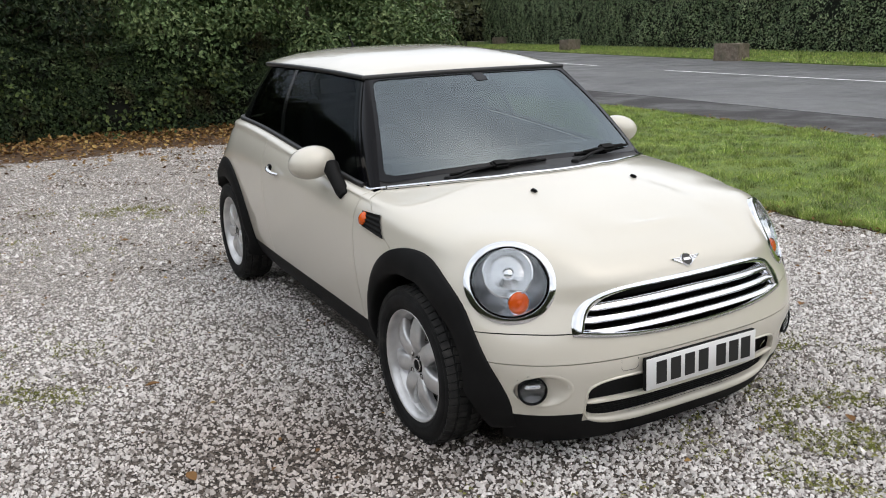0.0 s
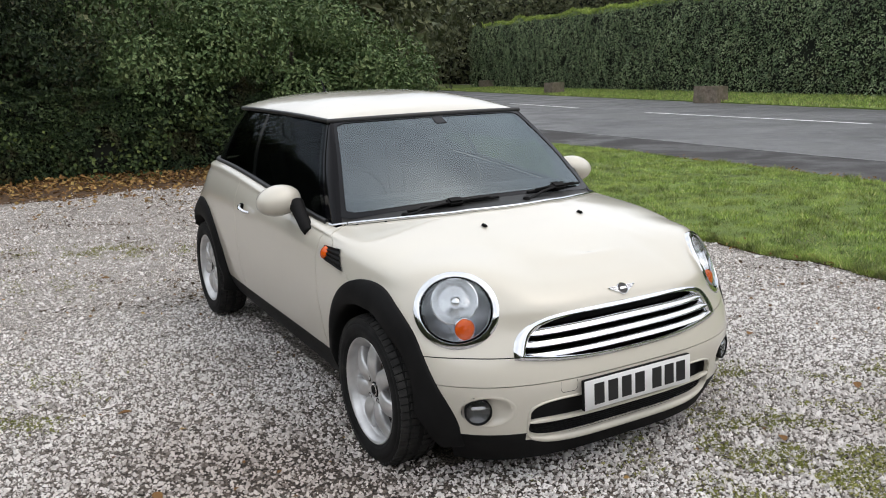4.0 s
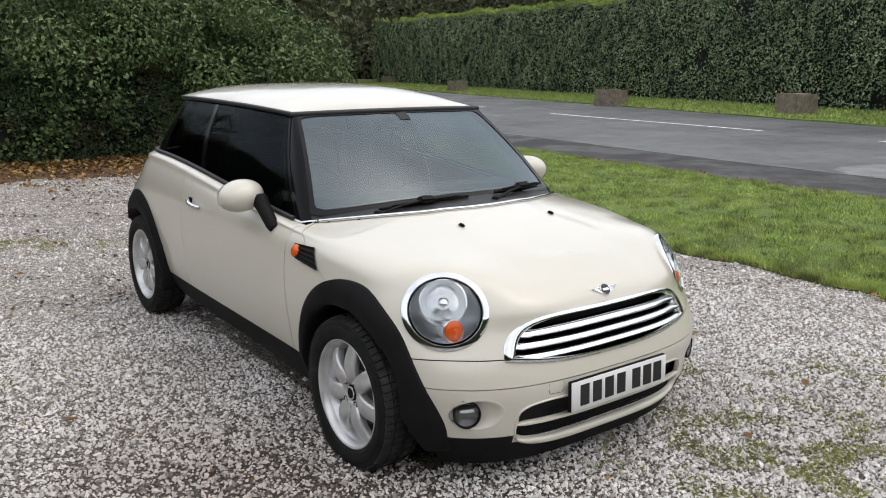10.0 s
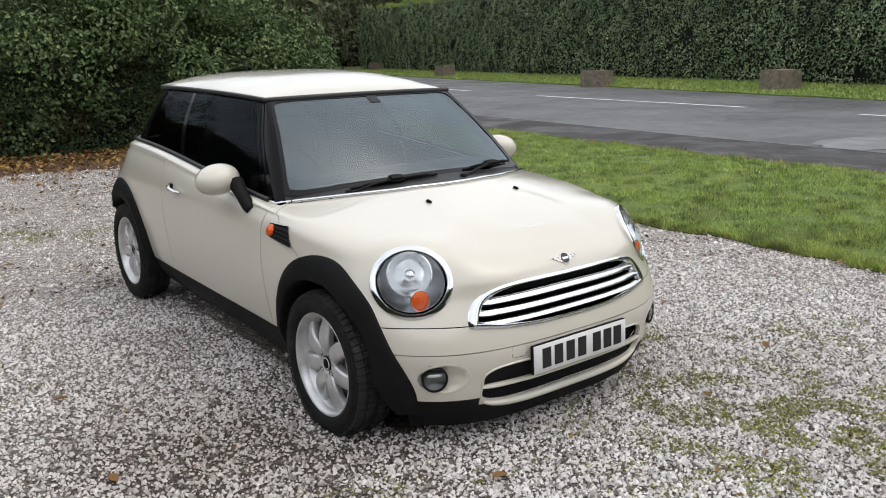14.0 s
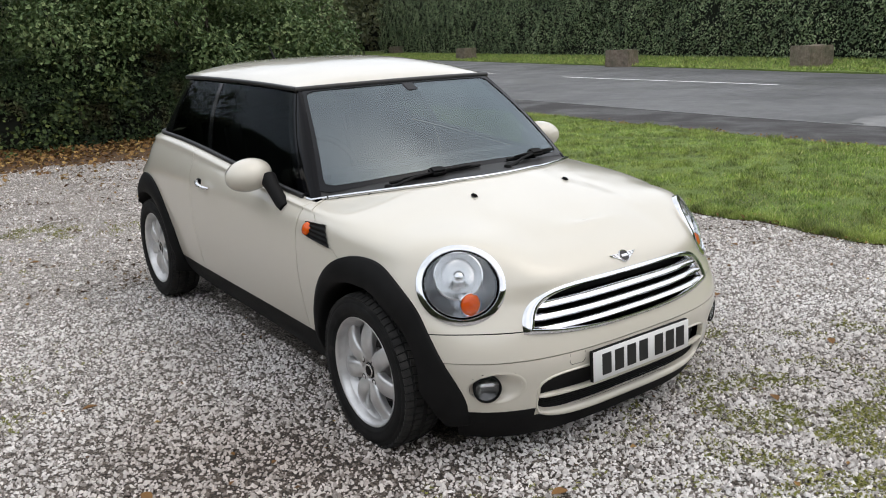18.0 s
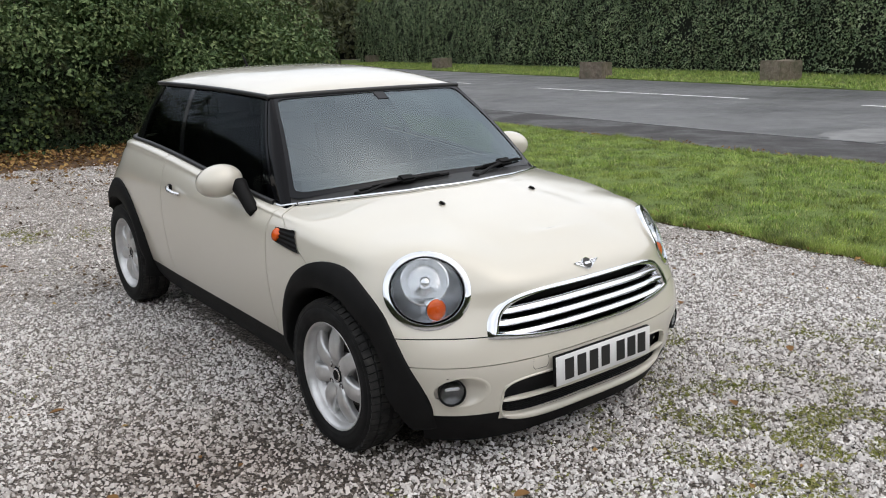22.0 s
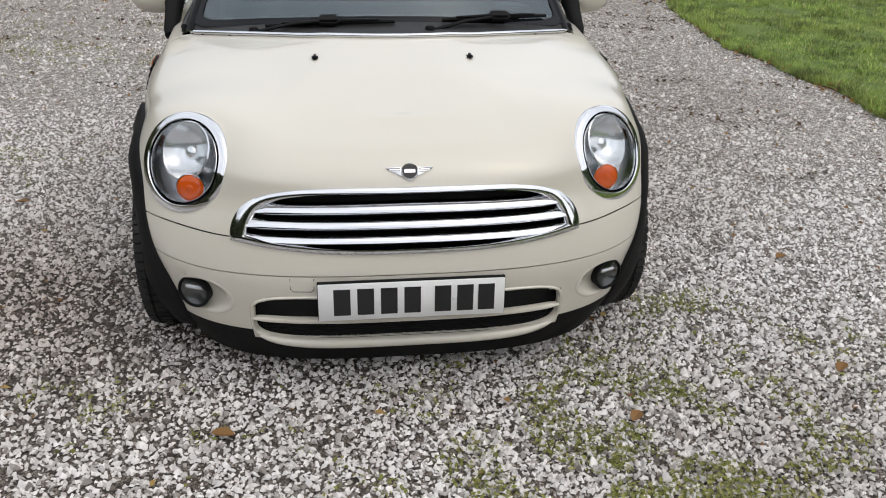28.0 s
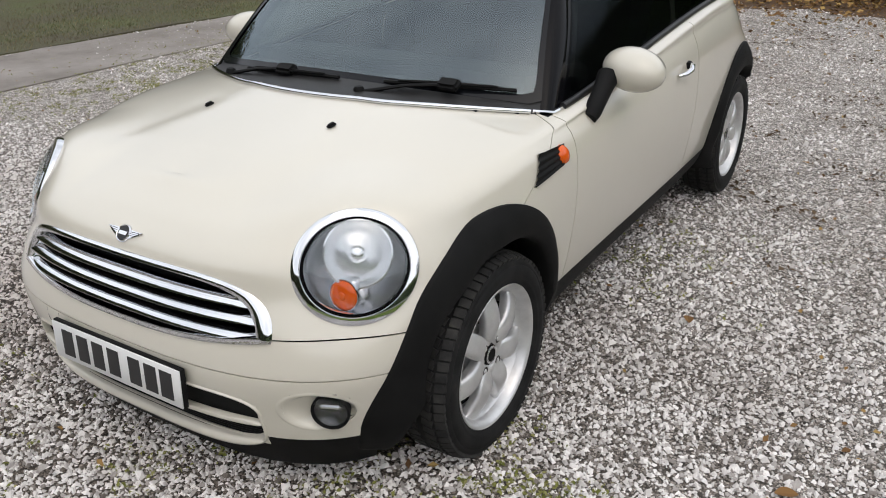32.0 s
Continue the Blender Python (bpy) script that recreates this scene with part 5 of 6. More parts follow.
for s in (-1, 1):
    rows = []
    for k, f in enumerate(np.linspace(0, 1, 8)):
        a = s * (0.022 + 0.041 * f)
        hi, lo = 0.013 - 0.001 * f, -0.013 + 0.021 * f
        rows.append([badge_pt(a, hi, -0.003), badge_pt(a, hi, 0.004), badge_pt(a, (hi + lo) / 2, 0.006), badge_pt(a, lo, 0.004), badge_pt(a, lo, -0.003)])
    part("badge_wing", tidy(grid_mesh(rows)), chrome, badge)
    for b in (0.008, 0.003, -0.002):
        part("wing_line", tube([badge_pt(s * 0.026, b, 0.0062), badge_pt(s * (0.056 - (0.008 - b) * 1.0), b + 0.001, 0.0056)], 0.0007, 4), plastic, badge)

# -- lower intake --
def intake_loop(grow, off, count=110):
    pts = []
    for k in range(count):
        w = 2 * math.pi * k / count
        ca, sa = math.cos(w), math.sin(w)
        x = math.copysign(abs(ca) ** (2 / 7), ca) * (0.445 + grow)
        z = 0.281 + math.copysign(abs(sa) ** (2 / 4), sa) * (0.080 + grow)
        pts.append(on_front(x, z, off))
    return pts


stages = ((0.010, -0.006), (0.009, 0.001), (0.006, 0.004), (0.002, 0.003), (0.0, -0.003), (-0.001, -0.010), (-0.001, -0.016))
intake = part("intake_surround", tidy(grid_mesh([list(r) for r in zip(*[intake_loop(a, b) for a, b in stages])], close_u=True)), paint, bumper)
# near-black sheet stands for the shaded depth behind the intake
rows = [[on_front(x, z, 0) + Vector((0, 0.045, 0)) for z in np.linspace(0.195, 0.366, 5)] for x in np.linspace(-0.45, 0.45, 25)]
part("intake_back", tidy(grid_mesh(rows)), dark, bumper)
for z in np.linspace(0.212, 0.262, 6):
    part("intake_slat", tube([on_front(x, z, 0) + Vector((0, 0.022, 0)) for x in np.linspace(-0.425, 0.425, 27)], 0.0028, 5), plastic, bumper)
rows = []
for x in np.linspace(-0.447, 0.447, 41):
    c = on_front(x, 0.281, 0.0)
    t = 1 - 0.6 * max(0, (abs(x) / 0.447 - 0.9) / 0.1) ** 2
    rows.append([c + Vector((0, dy, dz * t)) for dy, dz in ((0.012, 0.008), (0.002, 0.009), (-0.005, 0.006), (-0.007, 0.0), (-0.005, -0.006), (0.003, -0.008), (0.012, -0.007))])
part("intake_bar", tidy(grid_mesh(rows)), paint, bumper)
rows = []
for x in np.linspace(-0.455, 0.455, 41):
    c = on_front(x, 0.200, 0.0)
    t = (1 - (abs(x) / 0.456) ** 6) ** 0.5 if abs(x) < 0.456 else 0
    rows.append([c + Vector((0, dy, dz * t + 0.042 * (1 - t))) for dy, dz in ((0.010, 0.006), (-0.004, 0.006), (-0.012, 0.000), (-0.014, -0.010), (-0.010, -0.020), (0.004, -0.027), (0.06, -0.029))])
part("lower_lip", tidy(grid_mesh(rows)), paint, bumper, "cream lip under the intake")

# -- fog lamps in oval recesses --
for s in (-1, 1):
    rows = []
    for sc, off in ((1.16, 0.0004), (1.10, 0.0024), (1.03, 0.0024), (0.97, -0.002), (0.92, -0.010), (0.86, -0.030), (0.6, -0.045), (0.0, -0.045)):
        row = []
        for w in np.linspace(0, 2 * math.pi, 40, endpoint=False):
            x, z = FOG.x + 0.078 * sc * math.cos(w), FOG.z + 0.056 * sc * math.sin(w)
            p = on_front(x, z, 0)
            q = p + Vector((-0.35, -0.93, 0)) * off
            row.append(Vector((s * q.x, q.y, q.z)))
        rows.append(row)
    part("fog_recess", tidy(grid_mesh(rows, close_v=True)), paint, bumper)
    c = on_front(FOG.x + 0.018, FOG.z, 0) + Vector((0.010, 0.012, 0))
    turn = Matrix.Translation((s * c.x, c.y, c.z)) @ Matrix.Rotation(radians(-90 + s * 24), 4, "Z")
    fog = part("fog_lamp", lathe([(0.0, -0.02), (0.047, -0.02), (0.050, 0.0), (0.050, 0.008), (0.046, 0.010), (0.044, 0.004)], 36, turn), plastic, bumper, "round fog lamp in a recess")
    part("fog_lens", lathe([(0.0, 0.011), (0.02, 0.010), (0.038, 0.007), (0.0445, 0.004)], 32, turn), clear_glass, fog)
    part("fog_reflector", lathe([(0.0, -0.015), (0.02, -0.012), (0.036, -0.002), (0.043, 0.003)], 32, turn), mat("fog_bowl", (0.10, 0.10, 0.10), 0.25, 1.0), fog)
    part("fog_bulb", boxed((0.010, 0.055, 0.012), turn @ Matrix.Translation((0.002, 0, 0.014)), 0.004), reflector, fog)

# -- number plate with plain dark bars --
pl = Matrix.Translation((0, -0.648, 0.3655)) @ Matrix.Rotation(radians(-3), 4, "X")
plate = part("number_plate", boxed((0.520, 0.005, 0.111), pl, 0.0015, 1), plate_white, car, "white number plate with dark bars")
part("plate_holder", boxed((0.524, 0.014, 0.115), pl @ Matrix.Translation((0, 0.0105, 0)), 0.002, 1), plastic, plate)
for x in (-0.195, -0.130, -0.065, 0.0, 0.085, 0.148, 0.208):
    part("plate_bar", boxed((0.046, 0.0016, 0.079), pl @ Matrix.Translation((x, -0.0032, 0)), 0.0), plate_black, plate, smooth=False)
for x in (-0.098, 0.116):
    part("plate_screw", lathe([(0, 0.0022), (0.003, 0.002), (0.004, 0.0)], 10, pl @ Matrix.Translation((x, -0.004, 0)) @ Matrix.Rotation(radians(-90), 4, "Z")), plate_white, plate)
# tow-eye cover outline
cover = [(-0.335, 0.425), (-0.335, 0.393), (-0.327, 0.384), (-0.278, 0.384), (-0.270, 0.393), (-0.270, 0.425)]
part("tow_cover", tube([on_front(x, z, 0.0) for x, z in cover], 0.0011, 5), seal, bumper)

# -- cowl, chrome strip, wipers, washer jets --
rows = []
for x in np.linspace(-0.69, 0.69, 47):
    y0 = cowl_y(x)
    f = min(1, abs(x) / 0.685)
    z0 = on_top(x * 0.985, min(y0, 0.44) - 0.004).z
    a = Vector((x, y0, z0 + 0.002))
    u = x / 0.69
    b = ws(u * 1.0, 0.03) + Vector((0, 0.0, -0.004))
    b.x = x * (0.690 / 0.69)
    rows.append([a + Vector((0, -0.004, -0.02)), a, a.lerp(b, 0.30) + Vector((0, 0, -0.006)), a.lerp(b, 0.75) + Vector((0, 0, -0.010)), b, b + Vector((0, 0.05, 0.01))])
part("cowl", tidy(grid_mesh(rows)), cowl_black, car, "black cowl panel below the windscreen")
strip_pts = []
for x in np.linspace(-0.678, 0.678, 61):
    xx = max(-0.69, min(0.69, x))
    z0 = on_top(xx * 0.985, min(cowl_y(xx), 0.44) - 0.006).z
    strip_pts.append(Vector((x, cowl_y(xx) - 0.003 + (abs(x) - 0.69 if abs(x) > 0.69 else 0), z0 + 0.0065)))
part("chrome_strip", tube(strip_pts, 0.0075, 8), chrome, car, "chrome strip along the bonnet's rear edge")
for s in (-1, 1):
    pts = [Vector((s * (x8(y) - 0.002), y, z8(y) + 0.004)) for y in np.linspace(0.50, 0.80, 9)]
    pts = [Vector((s * 0.680, 0.450, strip_pts[0].z))] + pts
    part("belt_chrome", tube(pts, 0.006, 6), chrome, car)


def wiper(x0, x1, xc, pivot, s):
    """A wiper: arm from its pivot to the middle of a blade that lies on the glass."""
    def g(x, v, off):
        return ws(x / 0.68, v) + Vector((0, -0.6, 0.8)) * off

    v0, v1, vc = s
    blade_pts = [g(x0 + (x1 - x0) * f, v0 + (v1 - v0) * f, 0.014) for f in np.linspace(0, 1, 9)]
    w = part("wiper", tube(blade_pts, 0.0065, 6), plastic, car, "black windscreen wiper")
    part("wiper_spine", tube([p + Vector((0, -0.005, 0.008)) for p in blade_pts[1:-1]], [0.004, 0.005, 0.006, 0.007, 0.006, 0.005, 0.004], 6), plastic, w)
    c = g(xc, vc, 0.024)
    part("wiper_clip", boxed((0.078, 0.048, 0.028), Matrix.Translation(c) @ Matrix.Rotation(radians(25), 4, "X"), 0.009), plastic, w)
    p = Vector(pivot)
    part("wiper_arm", tube([p, p.lerp(c, 0.5) + Vector((0, 0, 0.008)), c], [0.010, 0.008, 0.009], 8, flat=0.7), plastic, w)
    part("wiper_pivot", lathe([(0, 0.018), (0.012, 0.018), (0.017, 0.012), (0.018, -0.02)], 14, Matrix.Translation(p) @ Matrix.Rotation(radians(-90), 4, "Y")), plastic, w)


wiper(-0.415, 0.03, -0.20, (-0.46, 0.325, 0.902), (-0.025, -0.008, -0.011))
wiper(0.20, 0.612, 0.415, (0.15, 0.282, 0.914), (0.005, 0.055, 0.026))
for x in (-0.25, 0.25):
    p = on_top(x, 0.02, 0.0)
    part("washer_jet", boxed((0.020, 0.034, 0.014), Matrix.Translation(p + Vector((0, 0, 0.004))) @ Matrix.Rotation(radians(8), 4, "X"), 0.006), plastic, bonnet, "small black washer jet")

# -- side vents with repeaters, door handles, mirrors --
for s in (-1, 1):
    corners = ((0.412, 0.806), (0.262, 0.812), (0.206, 0.737), (0.412, 0.756))

    def vent_pt(u, w, off):
        a = Vector((corners[0][0] + (corners[1][0] - corners[0][0]) * u, corners[0][1] + (corners[1][1] - corners[0][1]) * u, 0))
        b = Vector((corners[3][0] + (corners[2][0] - corners[3][0]) * u, corners[3][1] + (corners[2][1] - corners[3][1]) * u, 0))
        c = a.lerp(b, w)
        return on_side(s, c.x, c.y, off)

    rows = []
    for u in np.linspace(0, 1, 12):
        row = [vent_pt(u, 0, -0.006)]
        for k in range(22):
            w = k / 21
            row.append(vent_pt(u, w, 0.004 + 0.005 * (0.5 + 0.5 * math.cos(w * 4 * 2 * math.pi)) * (1 if u > 0.12 else 0.4)))
        row.append(vent_pt(u, 1, -0.006))
        rows.append(row)
    bm = grid_mesh(rows)
    vent = part("side_vent", tidy(bm), plastic, car, "black ribbed side vent")
    c = on_side(s, 0.390, 0.782, 0.006)
    rr = []
    for k, off in ((1.05, -0.012), (1.0, 0.002), (0.8, 0.008), (0.4, 0.011), (0.0, 0.012)):
        rr.append([Vector((on_side(s, 0.390 + 0.027 * k * math.cos(w), 0.782 + 0.026 * k * math.sin(w)).x + s * (off + 0.007), 0.390 + 0.027 * k * math.cos(w), 0.782 + 0.026 * k * math.sin(w))) for w in np.linspace(0, 2 * math.pi, 24, endpoint=False)])
    part("repeater", tidy(grid_mesh(rr, close_v=True)), amber, vent, "amber side repeater")

    # handle: a chrome bow on a dark base
    handle = part("door_handle", tube([on_side(s, 1.560, 0.822, 0.004), on_side(s, 1.540, 0.820, 0.024), on_side(s, 1.495, 0.812, 0.034), on_side(s, 1.450, 0.805, 0.028), on_side(s, 1.430, 0.801, 0.004)], [0.010, 0.012, 0.012, 0.011, 0.009], 10, flat=0.8), chrome, doors[s], "chrome bow door handle")
    part("handle_base", tube([on_side(s, 1.565, 0.823, 0.004), on_side(s, 1.540, 0.820, 0.007)], 0.014, 10), plastic, handle)

    mc = Vector((s * 0.853, 0.832, 0.949))
    bm = bmesh.new()
    bmesh.ops.create_uvsphere(bm, u_segments=32, v_segments=20, radius=1)
    for w in bm.verts:
        q = w.co.copy()
        if q.y > 0.35:
            q.y = 0.35 + (q.y - 0.35) * 0.15
        q.x *= 1.0
        w.co = Vector((q.x * 0.110, q.y * 0.085, q.z * 0.071))
    bm.transform(Matrix.Translation(mc) @ Matrix.Rotation(radians(-s * 14), 4, "Z") @ Matrix.Rotation(radians(s * 6), 4, "Y"))
    mirror = part("door_mirror", bm, paint, doors[s], "rounded cream door mirror on a black stalk")
    gl = bmesh.new()
    bmesh.ops.create_circle(gl, cap_ends=True, segments=28, radius=1)
    gl.transform(Matrix.Translation(mc) @ Matrix.Rotation(radians(-s * 14), 4, "Z") @ Matrix.Translation((0, 0.0395, 0)) @ Matrix.Diagonal((0.095, 1, 0.060, 1)) @ Matrix.Rotation(radians(90), 4, "X"))
    part("mirror_glass", gl, chrome, mirror)
    foot = on_side(s, 0.650, 0.838) + Vector((s * 0.002, 0, 0.006))
    head = Vector((s * 0.790, 0.775, 0.934))
    stalk = tube([foot + (foot - head) * 0.18, foot, foot.lerp(head, 0.35), foot.lerp(head, 0.7), head], [0.022, 0.029, 0.030, 0.032, 0.038], 18)
    part("mirror_stalk", stalk, plastic, mirror, "black mirror stalk")

# -- interior, seen dimly through the glass --
part("dashboard", boxed((1.30, 0.42, 0.26), Matrix.Translation((0, 0.72, 0.80)) @ Matrix.Rotation(radians(-6), 4, "X"), 0.07, 4), trim_grey, car)
part("centre_dial", lathe([(0.0, 0.02), (0.08, 0.02), (0.10, 0.01), (0.105, -0.02)], 32, Matrix.Translation((0, 0.94, 0.86)) @ Matrix.Rotation(radians(90), 4, "Z")), trim_grey, car)
ring = [Vector((-0.36 + 0.18 * math.cos(w), 1.05 + 0.18 * math.sin(w) * 0.42, 0.87 + 0.18 * math.sin(w) * 0.9)) for w in np.linspace(0, 2 * math.pi, 32, endpoint=False)]
wheel_ob = part("steering_wheel", tube(ring, 0.014, 8, True), plastic, car)
part("wheel_boss", boxed((0.16, 0.05, 0.10), Matrix.Translation((-0.36, 1.03, 0.86)) @ Matrix.Rotation(radians(-65), 4, "X"), 0.02), plastic, wheel_ob)
for sx in (-0.36, 0.36):
    seat = part("seat", boxed((0.48, 0.50, 0.18), Matrix.Translation((sx, 1.38, 0.55)), 0.06, 3), cloth, car, "dark cloth front seat")
    part("seat_back", boxed((0.46, 0.15, 0.62), Matrix.Translation((sx, 1.66, 0.82)) @ Matrix.Rotation(radians(-14), 4, "X"), 0.06, 3), cloth, seat)
    part("headrest", boxed((0.26, 0.10, 0.16), Matrix.Translation((sx, 1.78, 1.19)) @ Matrix.Rotation(radians(-10), 4, "X"), 0.04, 3), cloth, seat)
rear_seat = part("rear_seat", boxed((1.15, 0.20, 0.55), Matrix.Translation((0, 2.32, 0.80)) @ Matrix.Rotation(radians(-16), 4, "X"), 0.06, 3), cloth, car)
part("cabin_floor", boxed((1.40, 2.0, 0.06), Matrix.Translation((0, 1.55, 0.38)), 0.02), dark, car)
part("rear_view_mirror", boxed((0.22, 0.03, 0.065), Matrix.Translation((0, 0.90, 1.225)), 0.02, 3), plastic, car)


# ---- loose ground: chips, moss, litter, grass ----
def scatter(n, x0, x1, y0, y1, keep):
    x, y = rng.uniform(x0, x1, n), rng.uniform(y0, y1, n)
    k = keep(x, y)
    return x[k], y[k]


def chips(name, x, y, size, material, label):
    """Angular stone chips lying on the ground, joined."""
    n = len(x)
    base = np.array([[1.05, 0.15, -0.3], [0.1, 0.80, -0.3], [-1.0, 0.1, -0.3], [-0.15, -0.80, -0.3], [0.42, 0.05, 0.52], [-0.40, 0.0, 0.52]], float)
    v = base[None] * rng.uniform(0.8, 1.25, (n, 6, 1)) + rng.normal(0, 0.15, (n, 6, 3))
    s = size * np.exp(rng.normal(0, 0.28, n))
    a, t1, t2 = rng.uniform(0, 2 * np.pi, n), rng.normal(0, 0.26, n), rng.normal(0, 0.26, n)
    ca, sa = np.cos(a)[:, None], np.sin(a)[:, None]
    X, Y, Z = v[..., 0] * ca - v[..., 1] * sa, v[..., 0] * sa + v[..., 1] * ca, v[..., 2]
    Z = Z + X * np.tan(t1)[:, None] + Y * np.tan(t2)[:, None]
    P = np.stack([X * s[:, None] + x[:, None], Y * s[:, None] + y[:, None], Z * s[:, None] + (s * 0.25 + rng.uniform(-0.003, 0.006, n))[:, None]], -1)
    f = np.array([[0, 1, 4], [1, 5, 4], [1, 2, 5], [2, 3, 5], [3, 4, 5], [3, 0, 4]])
    F = (np.arange(n)[:, None, None] * 6 + f[None]).reshape(-1, 3)
    ob = arrays(name, P.reshape(-1, 3), F, material)
    return tagged(ob, label, "gravel", kind="stuff")


def edge_x(y):
    return grass_edge(y) + 0.05


def keep_gravel(x, y):
    d = np.hypot(x - 0.7, y - 1.6)
    worn = np.hypot(x + 0.45, y - 2.75) / 1.8  # fewer stones over the dark patch
    lx = (x - 0.585) * math.cos(radians(28.66)) + (y - 3.277) * math.sin(radians(28.66))
    ly = (y - 3.277) * math.cos(radians(28.66)) - (x - 0.585) * math.sin(radians(28.66))
    under = (np.abs(lx) < 0.6) & (ly > -0.25) & (ly < 2.8)  # the bare strip beneath the car
    return (x < edge_x(y)) & ~under & (rng.uniform(0, 1, len(x)) < np.clip(1.75 - d / 2.6, 0.0, 1.0) * (0.52 + 0.48 * np.clip((worn - 0.1) / 0.8, 0, 1)))


gx, gy = scatter(380000, -3.4, 4.2, 1.2, 6.6, keep_gravel)
chips("gravel_chips", gx, gy, 0.0074, stone, "loose pale limestone chips covering the parking area")
fx, fy = scatter(55000, -7.5, 3.8, 3.5, 14.5, lambda x, y: (x < edge_x(y)) & (np.hypot(x - 0.7, y - 1.6) > 3.2) & (rng.uniform(0, 1, len(x)) < np.clip(1.5 - np.hypot(x + 0.5, y - 5) / 8, 0, 1)) & ((x + 6.35) * 0.399 - (y - 12.03) * 0.917 > 0.5))
chips("far_chips", fx, fy, 0.0088, stone, "pale stone chips lying over the gravel further off")
gx, gy = scatter(1800, -3.5, 4.2, 1.0, 7.5, lambda x, y: x < edge_x(y))
chips("larger_chips", gx, gy, 0.0125, stone, "scattered larger pale stones in the gravel")

ox, oy = scatter(150000, -4.2, 4.6, -3.4, 1.2, lambda x, y: (x < edge_x(y)) & (rng.uniform(0, 1, len(x)) < 0.55 * np.clip(1.75 - np.hypot(x - 0.7, y - 1.6) / 2.6, 0, 1)) & (x > -2.9 - 0.47 * y))
chips("outer_chips", ox, oy, 0.0095, stone, "loose pale stones covering the gravel by the path")

MOSS = ((1.62, 2.85, 0.36, 0.30, 1700), (1.55, 2.30, 0.32, 0.26, 1400), (2.02, 2.55, 0.30, 0.24, 1100), (2.95, 3.28, 0.22, 0.12, 500), (2.45, 3.55, 0.25, 0.10, 300), (-2.75, 7.2, 0.55, 0.16, 900), (-5.0, 5.2, 0.8, 0.9, 4200), (-4.0, 3.9, 0.5, 0.8, 2600), (-1.75, 3.35, 0.12, 0.08, 160), (-2.0, 3.9, 0.3, 0.2, 200), (1.45, 3.62, 0.22, 0.10, 300), (0.2, 2.35, 0.25, 0.08, 120), (-3.2, 5.9, 0.5, 0.2, 400), (0.55, 4.9, 0.25, 0.3, 160))
mp = []
for cx, cy, sx, sy, n in MOSS:
    p = np.stack([rng.normal(cx, sx, n), rng.normal(cy, sy, n)], 1)
    w = np.array([noise.noise((a * 5, b * 5, 3)) for a, b in p])
    mp.append(p[w > -0.02])
mp = np.concatenate(mp)
mp = np.concatenate([mp + rng.normal(0, 0.012, mp.shape) for _ in range(4)])
P = np.c_[mp, rng.uniform(0.003, 0.016, len(mp))]
ob = leaves("moss", P, np.tile([0, 0, 1.0], (len(P), 1)), 0.0145, leaf_moss, rng, None, 0.7, 0.6)
tagged(ob, "yellow-green moss and weeds growing through the gravel", "moss", kind="stuff")

# leaf litter along the thicket
PERP = Vector((0.399, -0.917, 0))
rows = []
for k in np.arange(-16, 6.3, 0.25):
    w = 1.75 + 0.5 * noise.noise((k * 0.7, 1, 0)) + 0.25 * noise.noise((k * 2.3, 4, 0)) - max(0, k - 3) * 0.30
    rows.append([T0 + TD * k + PERP * (w * f - 0.6 * (1 - f)) + Vector((0, 0, 0.008 + 0.09 * (1 - f) ** 2 - (0.012 if f == 1 else 0))) for f in (0, 0.25, 0.5, 0.75, 0.95, 1.0)])
tagged(part("litter_strip", tidy(grid_mesh(rows)), litter), "brown soil and leaf litter under the hedge", "ground", kind="structure")
n = 15000
k = rng.uniform(-14, 6.2, n)
d = rng.gamma(2.0, 0.50, n) - 0.35
q = np.array(T0)[None] + np.array(TD)[None] * k[:, None] + np.array(PERP)[None] * d[:, None]
q[:, 2] = 0.016 + 0.08 * np.clip(1 - d / 1.7, 0, 1) ** 2 + rng.uniform(0, 0.02, n)
ob = leaves("fallen_leaves", q, np.tile([0, 0, 1.0], (n, 1)), 0.062, leaf_fallen, rng, None, 0.45, 0.75)
tagged(ob, "yellow and brown fallen leaves under the hedge", "leaves", kind="stuff")
n = 2600
x, y = scatter(n * 3, -7, 3.8, 1.5, 13, lambda x, y: (x < edge_x(y)) & (rng.uniform(0, 1, len(x)) < 0.15 + 0.5 * np.clip((y - 4) / 8, 0, 1)))
ob = leaves("leaf_bits", np.c_[x, y, np.full(len(x), 0.012)], np.tile([0, 0, 1.0], (len(x), 1)), 0.026, leaf_fallen, rng, None, 0.4, 0.6)
tagged(ob, "small brown leaf fragments strewn over the gravel", "leaves", kind="stuff")
# dark drifts of leaf mould and old litter over the gravel further off
n = 26000
x, y = scatter(n, -7.5, 3.6, 5.2, 14.0, lambda x, y: (x < edge_x(y)) & (np.array([noise.noise((u * 0.9, w * 2.6, 21)) + 0.5 * noise.noise((u * 3.1, w * 5.0, 4)) for u, w in zip(x, y)]) > 0.30) & ((x + 6.35) * 0.399 - (y - 12.03) * 0.917 > 0.3))
ob = leaves("leaf_mould", np.c_[x, y, rng.uniform(0.008, 0.016, len(x))], np.tile([0, 0, 1.0], (len(x), 1)), 0.034, leaf_mould, rng, None, 0.35, 0.6)
tagged(ob, "dark brown leaf mould drifted over the gravel", "leaves", kind="stuff")
